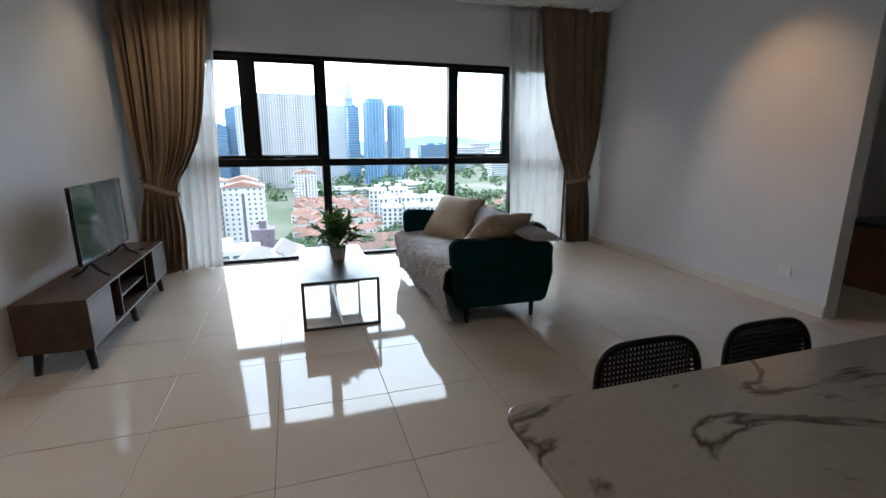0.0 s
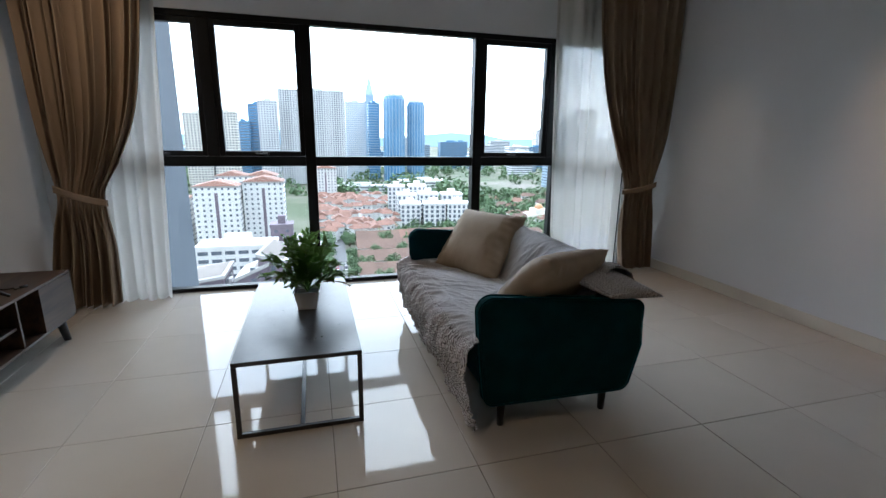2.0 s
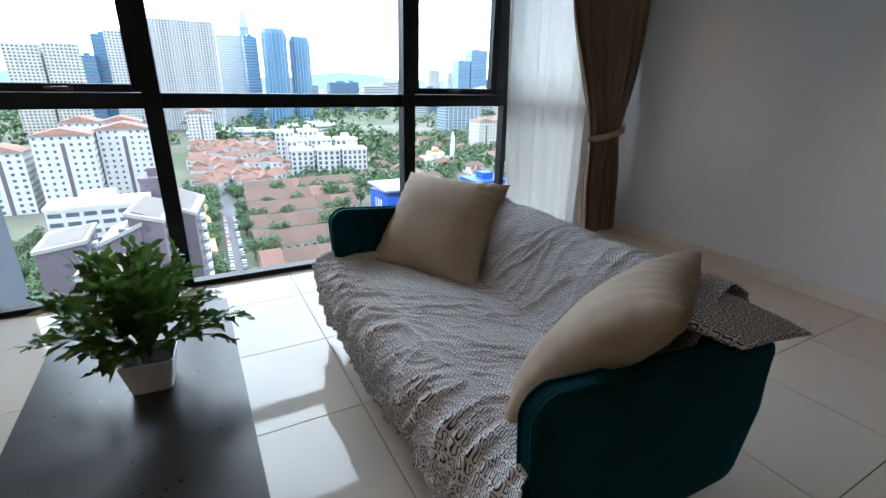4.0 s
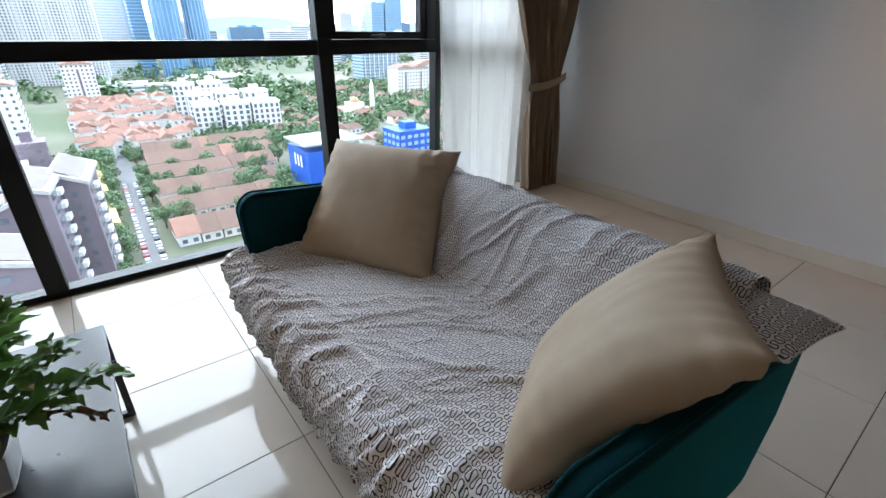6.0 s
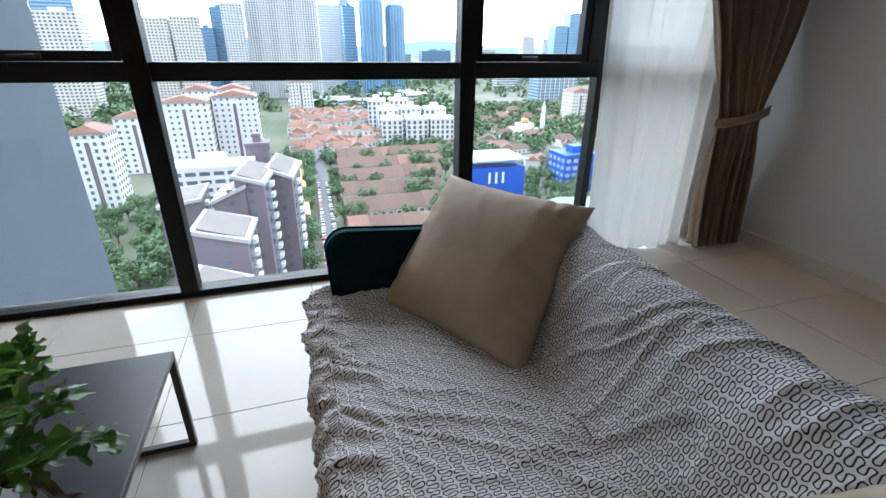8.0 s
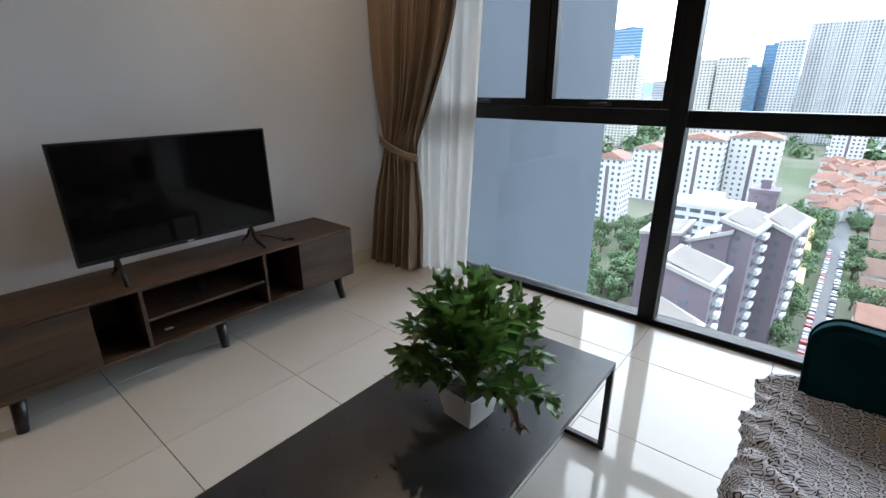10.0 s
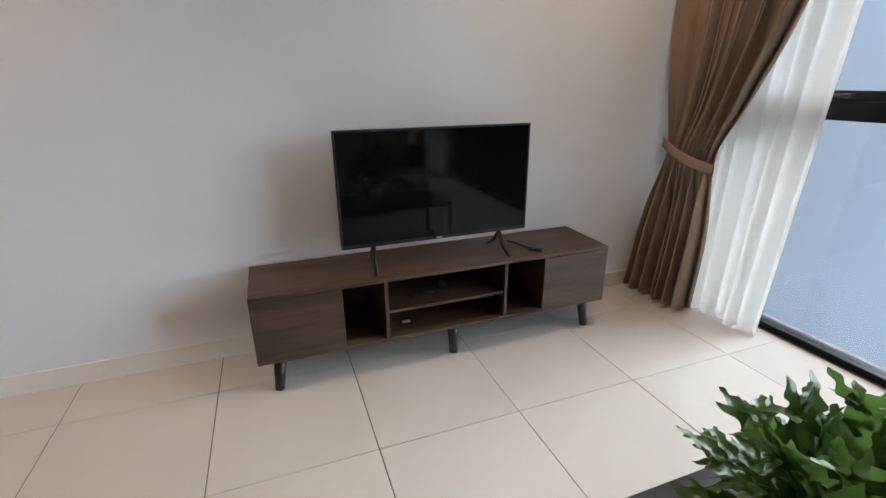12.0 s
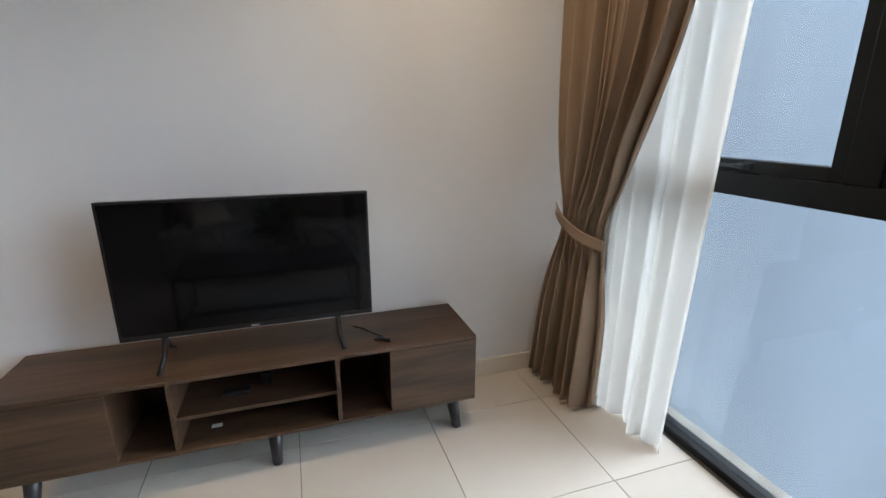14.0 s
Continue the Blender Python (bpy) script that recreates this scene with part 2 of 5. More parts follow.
floor = structure("floor", boxes((WX - 0.15, 8.15, SY - 0.15, NY + 0.2, -0.2, -0.004)), GROUT, "polished beige porcelain tile floor", "floor")

skirting_west = structure("baseboard_west", boxes((WX, WX + 0.012, SY, NY - 0.002, 0.0, 0.10), bevel=0.002), SKIRT, "cream tile baseboard along the wall", "baseboard")
skirting_east = structure("baseboard_east", boxes((EX - 0.012, EX, 2.52, NY - 0.002, 0.0, 0.10), bevel=0.002), SKIRT, "cream tile baseboard along the wall", "baseboard")

# ---- window ----
window = thing("window_1", "wide black aluminium window from floor to lintel", "window", kind="structure")
M1, M2, M3, Z1A, Z1B = 0.486, 2.093, 2.968, 1.136, 1.222
FY0, FY1 = NY + 0.018, NY + 0.10
HEAD = OZ1 - 0.048


def member(name, x0, x1, z0, z1, y0=FY0, y1=FY1, bevel=0.004):
    return part(name, boxes((x0, x1, y0, y1, z0, z1), bevel=bevel), ALU, window)


member("window_sill", OX0, OX1, 0.0, 0.034)
member("head_frame", OX0, OX1, HEAD, OZ1)
member("jamb", OX0, OX0 + 0.05, 0.034, HEAD)
member("jamb", OX1 - 0.05, OX1, 0.034, HEAD)
member("mullion", M1 - 0.046, M1 + 0.046, 0.034, HEAD, FY0 - 0.02)
member("mullion", M2 - 0.046, M2 + 0.046, 0.034, HEAD, FY0 - 0.02)
member("mullion", M3 - 0.023, M3 + 0.023, 0.034, HEAD)
member("transom", OX0 + 0.05, M1 - 0.046, Z1A, Z1B)
member("transom", M1 + 0.046, M2 - 0.046, Z1A, Z1B)
member("transom", M2 + 0.046, M3 - 0.023, Z1A, Z1B)
member("transom", M3 + 0.023, OX1 - 0.05, Z1A, Z1B)
member("mullion", -0.372, -0.277, Z1B, HEAD)
member("mullion", 2.861, M3 - 0.024, Z1B, HEAD)


def sash(x0, x1, grip, w=0.044):
    z0, z1 = Z1B + 0.002, HEAD - 0.002
    y0, y1 = FY0 + 0.008, FY0 + 0.07
    s = part("casement_frame", boxes((x0, x0 + w, y0, y1, z0, z1), (x1 - w, x1, y0, y1, z0, z1), (x0 + w, x1 - w, y0, y1, z0, z0 + w), (x0 + w, x1 - w, y0, y1, z1 - w, z1), bevel=0.003), ALU, window)
    part("pane", boxes((x0 + w, x1 - w, NY + 0.055, NY + 0.061, z0 + w, z1 - w)), GLASS, s).visible_shadow = False
    h = bmesh.new()
    box(h, grip - 0.032, grip + 0.032, y0 - 0.010, y0, z0 + 0.010, z0 + 0.032, bevel=0.003)
    box(h, grip - 0.012, grip + 0.012, y0 - 0.026, y0 - 0.010, z0 + 0.014, z0 + 0.030, bevel=0.003)
    box(h, grip - 0.085, grip + 0.012, y0 - 0.036, y0 - 0.022, z0 + 0.015, z0 + 0.029, bevel=0.005)
    part("handle", h, HANDLE, s, "black window handle with a worn bright edge")


def pane(x0, x1, z0, z1):
    part("pane", boxes((x0, x1, NY + 0.055, NY + 0.061, z0, z1)), GLASS, window).visible_shadow = False


sash(OX0 + 0.05, -0.372, -0.70)
sash(-0.277, M1 - 0.046, 0.10)
sash(M2 + 0.046, 2.861, 2.50)
pane(M1 + 0.046, M2 - 0.046, Z1B, HEAD)
pane(M3 + 0.023, OX1 - 0.05, Z1B, HEAD)
pane(OX0 + 0.05, M1 - 0.046, 0.034, Z1A)
pane(M1 + 0.046, M2 - 0.046, 0.034, Z1A)
pane(M2 + 0.046, M3 - 0.023, 0.034, Z1A)
pane(M3 + 0.023, OX1 - 0.05, 0.034, Z1A)

# ---- curtains ----
def drape(name, parent, mat, left, right, depth, folds, z0, z1, y0, seed, amp=0.035, gather=None, nu=380, nv=80, t=0.003, lean=None, harm=0.35):
    """A folded cloth: left(v), right(v) are its side edges, v from the top (0) to the hem (1)."""
    rng = random.Random(seed)
    ph = [rng.uniform(0, 6.28) for _ in range(6)]

    def f(u, v):
        w = u + 0.010 * math.sin(4 * u * 6.28 + ph[0])
        a = amp * (path_value(gather, v) if gather else 1.0)
        turn = 2 * math.pi * folds * w + ph[1] + 0.25 * math.sin(2.2 * v + ph[2])
        size = 0.75 + 0.35 * math.sin(folds * 2.1 * u + ph[3])
        fold = size * math.sin(turn) + harm * math.sin(0.37 * turn + ph[5])
        x = left(v) + (right(v) - left(v)) * w
        x += 0.30 * a * math.cos(turn)
        y = y0 + a * fold + (lean(u, v) if lean else 0)
        return Vector((x, y, z1 + (z0 - z1) * v + 0.006 * math.sin(folds * 6.28 * u + ph[4]) * (v > 0.97)))

    ob = part(name, grid(bmesh.new(), nu, nv, f), mat, parent, smooth=True)
    return thick(ob, t)


def tie_band(parent, pts, w=0.055):
    """A flat looped strap along pts."""
    bm = bmesh.new()
    n = len(pts) - 1

    def f(u, v):
        k = min(int(u * n), n - 1)
        p = Vector(pts[k]).lerp(Vector(pts[k + 1]), u * n - k)
        return p + Vector((0, 0.004 * math.sin(v * 3.14), (v - 0.5) * w))

    ob = part("tie_band", grid(bm, 66, 4, f), DRAPE, parent, "matching taupe tie-back strap", smooth=True)
    return thick(ob, 0.006)


VT = 0.70


def tied_curtain(inner, outer, tie, side):
    """A lined curtain swept to the wall by a tie-back; inner and outer are its edges as (v, x) keys, side is +1 when the window lies at larger x."""
    c = thing("curtain", "taupe pleated curtain tied back beside the window", "curtain", group="tied-back curtains")
    bm = bmesh.new()
    folds, z1, z0, y0 = 13, TOP - 0.02, 0.025, 5.66
    rng = random.Random(3 if side > 0 else 8)
    jit = [rng.uniform(-1, 1) for _ in range(40)]
    tie_v, z_in, z_out = tie

    def f(u, v):
        # u: 0 at the wall edge, 1 at the window edge
        a, b_ = path_value(outer, v), path_value(inner, v)
        near = math.exp(-((v - tie_v) / 0.075) ** 2)
        k = u * folds
        i = int(k)
        w = u + 0.018 * math.sin(5.1 * u * 6.28 + jit[0] * 3) + 0.006 * jit[i % 40]
        # the pleats stand straight at the head, crowd together at the band and open again below it
        sharp = math.sin(2 * math.pi * k + 0.5 * jit[(i * 3) % 40] * ease(v * 2) + 0.6 * v * jit[1])
        second = math.sin(2 * math.pi * k * 0.5 + jit[2] * 3 + 1.2 * v)
        amp = (0.050 + 0.012 * v) * (1 - 0.72 * near) + (0.016 * ease((v - tie_v) / 0.2) if v > tie_v else 0)
        size = 0.7 + 0.3 * jit[(i * 7 + 3) % 40]
        y = y0 - amp * (size * sharp + 0.45 * second)
        y -= 0.05 * near * (1 - (2 * u - 1) ** 2)
        # above the band the window side bags outwards before it is drawn in
        y -= 0.05 * math.exp(-((v - tie_v + 0.14) / 0.10) ** 2) * u * u
        x = a + (b_ - a) * w + side * 0.012 * (1 - 0.5 * near) * math.cos(2 * math.pi * k)
        z = z1 + (z0 - z1) * v + 0.010 * math.sin(2 * math.pi * k + 1) * (v > 0.96)
        # cloth lifts towards the band on the window side
        z += 0.03 * near * u
        return Vector((x, y, z))

    cloth = part("curtain_cloth", grid(bm, 416, 110, f), DRAPE, c, smooth=True)
    thick(cloth, 0.003)
    # the band runs round the gathered cloth, high at the wall hook
    xa, xb = path_value(outer, tie_v), path_value(inner, tie_v)
    pts = []
    for k in range(15):
        t = k / 14
        pts.append((xa + (xb + side * 0.014 - xa) * t, 5.635 - 0.075 * math.sin(math.pi * min(1, 0.12 + 0.9 * t)) ** 0.6, z_out + (z_in - z_out) * (t ** 1.3) - 0.012 * math.sin(math.pi * t)))
    for k in range(1, 8):
        t = k / 7
        pts.append((xb + side * 0.014 - (xb - xa) * 0.6 * t + side * 0.012 * math.sin(math.pi * t), 5.60 + 0.11 * t, z_in + 0.03 * t))
    tie_band(c, pts)
    if side > 0:
        part("hook", tube(bmesh.new(), [(xa - side * 0.05, 5.75, z_out + 0.04), (xa - side * 0.02, 5.68, z_out + 0.05), (xa - side * 0.02, 5.66, z_out + 0.075)], 0.006, 8), BLACKMETAL, c, "small dark tie-back hook", smooth=True)
    return c


left_curtain = tied_curtain([(0, -0.60), (0.2, -0.665), (0.37, -0.735), (0.52, -0.825), (0.62, -0.955), (VT, -1.085), (0.745, -1.10), (0.85, -1.08), (1, -1.10)], [(0, -1.51), (0.3, -1.48), (0.5, -1.455), (VT, -1.405), (0.8, -1.45), (1, -1.535)], (VT + 0.005, 0.865, 0.985), 1)
right_curtain = tied_curtain([(0, 3.17), (0.2, 3.225), (0.34, 3.29), (0.47, 3.385), (0.58, 3.49), (VT, 3.655), (0.745, 3.675), (0.85, 3.67), (1, 3.72)], [(0, 4.165), (0.5, 4.14), (VT, 4.03), (0.8, 4.05), (1, 4.09)], (VT + 0.01, 0.875, 0.955), -1)

left_sheer = thing("sheer_curtain", "white translucent sheer curtain drawn to the side", "curtain", group="sheer curtains")
drape("sheer_cloth", left_sheer, SHEER, lambda v: -1.22, lambda v: path_value([(0, -0.58), (0.5, -0.66), (1, -0.745)], v), 0.1, 6, 0.006, TOP - 0.02, 5.78, 5, 0.020, harm=1.1, nu=160, nv=40, t=0.001)
right_sheer = thing("sheer_curtain", "white translucent sheer curtain drawn to the side", "curtain", group="sheer curtains")
drape("sheer_cloth", right_sheer, SHEER, lambda v: path_value([(0, 2.80), (0.5, 2.85), (1, 2.92)], v), lambda v: 3.72, 0.1, 7, 0.006, TOP - 0.02, 5.78, 6, 0.020, harm=1.1, nu=160, nv=40, t=0.001)
curtain_track = tagged(part("curtain_track", boxes((WX + 0.02, EX - 0.02, 5.62, 5.68, TOP - 0.025, TOP), (WX + 0.02, EX - 0.02, 5.76, 5.80, TOP - 0.025, TOP), bevel=0.003), WHITEPLASTIC), "white curtain track fixed under the ceiling", "curtain track")

# ---- coffee table ----
TX0, TX1, TY0, TY1, TZ = 0.089, 0.682, 3.536, 4.778, 0.390
coffee_table = thing("coffee_table", "black coffee table with a slim metal frame", "table", ((TX0 + TX1) / 2, (TY0 + TY1) / 2, 0))
hx, hy, B = (TX1 - TX0) / 2, (TY1 - TY0) / 2, 0.022
part("tabletop", boxes((-hx, hx, -hy, hy, TZ - 0.022, TZ), bevel=0.003), BLACKWOOD, coffee_table)
for s in (-1, 1):
    y0 = s * hy - (B if s > 0 else 0)
    for q in (-1, 1):
        x0 = q * hx - (B if q > 0 else 0)
        part("leg", boxes((x0, x0 + B, y0, y0 + B, B, TZ - 0.0225), bevel=0.002), BLACKMETAL, coffee_table)
    part("foot_rail", boxes((-hx, hx, y0, y0 + B, 0.0, B), bevel=0.002), BLACKMETAL, coffee_table)
part("stretcher", boxes((-B / 2, B / 2, -hy + B, hy - B, 0.0, B), bevel=0.002), BLACKMETAL, coffee_table)


# ---- tv stand ----
SX0, SX1, SY0, SY1, SZ0, SZ1 = -1.551, -1.160, 3.272, 5.078, 0.163, 0.483


def wood_material(name, dark, light, rough):
    m = bpy.data.materials.new(name)
    m.use_nodes = True
    nt = m.node_tree
    b = nt.nodes["Principled BSDF"]
    at, mp = nt.nodes.new("ShaderNodeTexCoord"), nt.nodes.new("ShaderNodeMapping")
    mp.inputs["Scale"].default_value = (22, 1.6, 22)
    n = nt.nodes.new("ShaderNodeTexNoise")
    n.inputs["Scale"].default_value, n.inputs["Detail"].default_value, n.inputs["Distortion"].default_value = 1.6, 8, 1.2
    big = nt.nodes.new("ShaderNodeTexNoise")
    big.inputs["Scale"].default_value, big.inputs["Detail"].default_value = 0.5, 3
    add = nt.nodes.new("ShaderNodeMath")
    add.operation = "MULTIPLY_ADD"
    add.inputs[1].default_value = 0.6
    ramp = nt.nodes.new("ShaderNodeValToRGB")
    ramp.color_ramp.elements[0].position, ramp.color_ramp.elements[0].color = 0.55, (*dark, 1)
    ramp.color_ramp.elements[1].position, ramp.color_ramp.elements[1].color = 1.05, (*light, 1)
    link(nt, at.outputs["Object"], mp.inputs["Vector"])
    link(nt, mp.outputs["Vector"], n.inputs["Vector"])
    link(nt, mp.outputs["Vector"], big.inputs["Vector"])
    link(nt, n.outputs["Fac"], add.inputs[0])
    link(nt, big.outputs["Fac"], add.inputs[2])
    link(nt, add.outputs[0], ramp.inputs["Fac"])
    link(nt, ramp.outputs["Color"], b.inputs["Base Color"])
    b.inputs["Roughness"].default_value = rough
    bp = nt.nodes.new("ShaderNodeBump")
    bp.inputs["Strength"].default_value, bp.inputs["Distance"].default_value = 0.12, 0.002
    link(nt, n.outputs["Fac"], bp.inputs["Height"])
    link(nt, bp.outputs["Normal"], b.inputs["Normal"])
    return m


WALNUT = wood_material("walnut_laminate", (0.016, 0.0082, 0.0042), (0.075, 0.040, 0.0205), 0.48)
EDGE = material("walnut_edge_band", (0.13, 0.09, 0.065), 0.45, vary=0.1, scale=20)
tv_stand = thing("tv_stand", "dark walnut low television stand with open niches", "tv stand", ((SX0 + SX1) / 2, (SY0 + SY1) / 2, 0))
hw, hl, P = (SX1 - SX0) / 2, (SY1 - SY0) / 2, 0.016


def slab(name, x0, x1, y0, y1, z0, z1, label="", mat=None, bevel=0.0012):
    return part(name, boxes((x0, x1, y0, y1, z0, z1), bevel=bevel), mat or WALNUT, tv_stand, label)


yc = (SY0 + SY1) / 2
D = [3.647 - yc, 3.854 - yc, 4.469 - yc, 4.697 - yc]
slab("top_panel", -hw, hw, -hl, hl, SZ1 - P, SZ1)
slab("bottom_panel", -hw, hw, -hl, hl, SZ0, SZ0 + P)
slab("side_panel", -hw, hw, -hl, -hl + P, SZ0 + P, SZ1 - P)
slab("side_panel", -hw, hw, hl - P, hl, SZ0 + P, SZ1 - P)
slab("back_panel", -hw, -hw + 0.006, -hl + P, hl - P, SZ0 + P, SZ1 - P)
for d in D:
    slab("divider", -hw + 0.006, hw - 0.004, d - P / 2, d + P / 2, SZ0 + P, SZ1 - P)
slab("shelf", -hw + 0.006, hw - 0.02, D[1] + P / 2, D[2] - P / 2, 0.297, 0.297 + P)
slab("door", hw - 0.016, hw + 0.002, -hl + 0.003, D[0] + P / 2 + 0.002, SZ0 + P + 0.002, SZ1 - P - 0.003)
slab("door", hw - 0.016, hw + 0.002, D[3] - P / 2 - 0.002, hl - 0.003, SZ0 + P + 0.002, SZ1 - P - 0.003)
for sx in (-1, 1):
    for ly, sy in ((3.345, -1), (4.20, 0), (5.005, 1)):
        b = bmesh.new()
        bx, by = sx * 0.150, ly - yc
        tube(b, [(bx, by, 0), (bx - sx * 0.018, by - sy * 0.02, SZ0)], [0.021, 0.03], 14)
        part("leg", b, LEGS, tv_stand, smooth=True)

# ---- television ----
television = thing("television", "black flat-screen television standing on the cabinet", "television", (-1.319, 4.165, SZ1))
th, tw = 0.533, 0.477
part("housing", boxes((-0.012, 0.008, -tw, tw, 0.110, 0.110 + th), bevel=0.003), BLACKPLASTIC, television)
part("bezel", boxes((0.008, 0.0155, -tw, tw, 0.110, 0.128), (0.008, 0.0155, -tw, tw, 0.110 + th - 0.009, 0.110 + th), (0.008, 0.0155, -tw, -tw + 0.009, 0.128, 0.110 + th - 0.009), (0.008, 0.0155, tw - 0.009, tw, 0.128, 0.110 + th - 0.009), bevel=0.001), BLACKPLASTIC, television)
part("screen", boxes((0.008, 0.0125, -tw + 0.009, tw - 0.009, 0.128, 0.110 + th - 0.009)), SCREEN, television, "glossy black screen")
part("back_housing", boxes((-0.055, -0.012, -tw + 0.12, tw - 0.12, 0.135, 0.38), bevel=0.012), BLACKPLASTIC, television)
part("badge", boxes((0.0155, 0.0165, -0.016, 0.016, 0.115, 0.1215)), CHROME, television, "small pale maker's badge")
for sy in (-0.33, 0.33):
    b = bmesh.new()
    tube(b, [(0.115, sy + 0.01 * (1 if sy > 0 else -1), 0.007), (0.05, sy, 0.045), (0.0, sy, 0.11)], [0.009, 0.011, 0.013], 8)
    tube(b, [(-0.115, sy, 0.007), (-0.05, sy, 0.045), (0.0, sy, 0.105)], [0.007, 0.008, 0.010], 8)
    part("foot", b, BLACKPLASTIC, television, smooth=True)

# ---- sofa ----
FX, BX = 1.20, 2.02
sofa = thing("sofa", "teal velvet two-seat sofa under a patterned cover", "sofa", (0, 0, 0))


def arm_outline(top):
    prof = []

    def arc(cx, cz, r, a0, a1, n=7):
        for i in range(n + 1):
            a = radians(a0 + (a1 - a0) * i / n)
            prof.append((cx + r * math.cos(a), cz + r * math.sin(a)))

    arc(FX + 0.065, top - 0.075, 0.075, 175, 95)
    arc(BX - 0.03, top - 0.055 - 0.05, 0.05, 85, 5)
    prof.append((BX + 0.03, 0.40))
    arc(BX - 0.075, 0.215, 0.06, -5, -90, 5)
    arc(FX + 0.08, 0.195, 0.05, 270, 180, 4)
    prof.append((FX + 0.005, 0.40))
    return prof


def arm(y0, y1, top, skew):
    """A slab arm, its back lower corner cut back and its upper corners rounded."""
    prof = arm_outline(top)
    bm = bmesh.new()
    vs = [bm.verts.new((x, y0, z)) for x, z in prof]
    face = bm.faces.new(vs)
    ext = bmesh.ops.extrude_face_region(bm, geom=[face])
    bmesh.ops.translate(bm, vec=(0, y1 - y0, 0), verts=[g for g in ext["geom"] if isinstance(g, bmesh.types.BMVert)])
    rim = [e for e in bm.edges if abs(e.verts[0].co.y - e.verts[1].co.y) < 1e-6]
    bmesh.ops.bevel(bm, geom=rim, offset=0.022, segments=4, profile=0.5, affect="EDGES")
    for v in bm.verts:
        v.co.y += skew * (v.co.x - FX)
    return bm


for ya, yb, arm_top, skew in ((3.282, 3.347, 0.694, -0.055), (4.83, 4.895, 0.712, 0.0)):
    rest = part("armrest", arm(ya, yb, arm_top, skew), TEAL, sofa, smooth=True)
    for face in rest.data.polygons:
        if len(face.vertices) > 6:
            face.use_smooth = False
    for yp in (ya + 0.010, yb - 0.010):
        b = bmesh.new()
        run = arm_outline(arm_top)
        tube(b, [(x, yp + skew * (x - FX), z) for x, z in run + run[:1]], 0.005, 6, False)
        part("piping", b, TEAL, rest, "teal corded seam", smooth=True)
part("seat", boxes((FX + 0.06, BX - 0.14, 3.36, 4.825, 0.15, 0.41), bevel=0.04, seg=4), TEAL, sofa, smooth=True)
part("backrest", boxes((BX - 0.135, BX + 0.01, 3.335, 4.825, 0.16, 0.715), bevel=0.05, seg=4), TEAL, sofa, smooth=True)
for lx in (FX + 0.14, BX - 0.10):
    for ly in (3.34, 4.84):
        b = bmesh.new()
        tube(b, [(lx, ly, 0), (lx, ly, 0.15)], [0.016, 0.024], 12)
        part("leg", b, LEGS, sofa, "dark wooden leg", smooth=True)


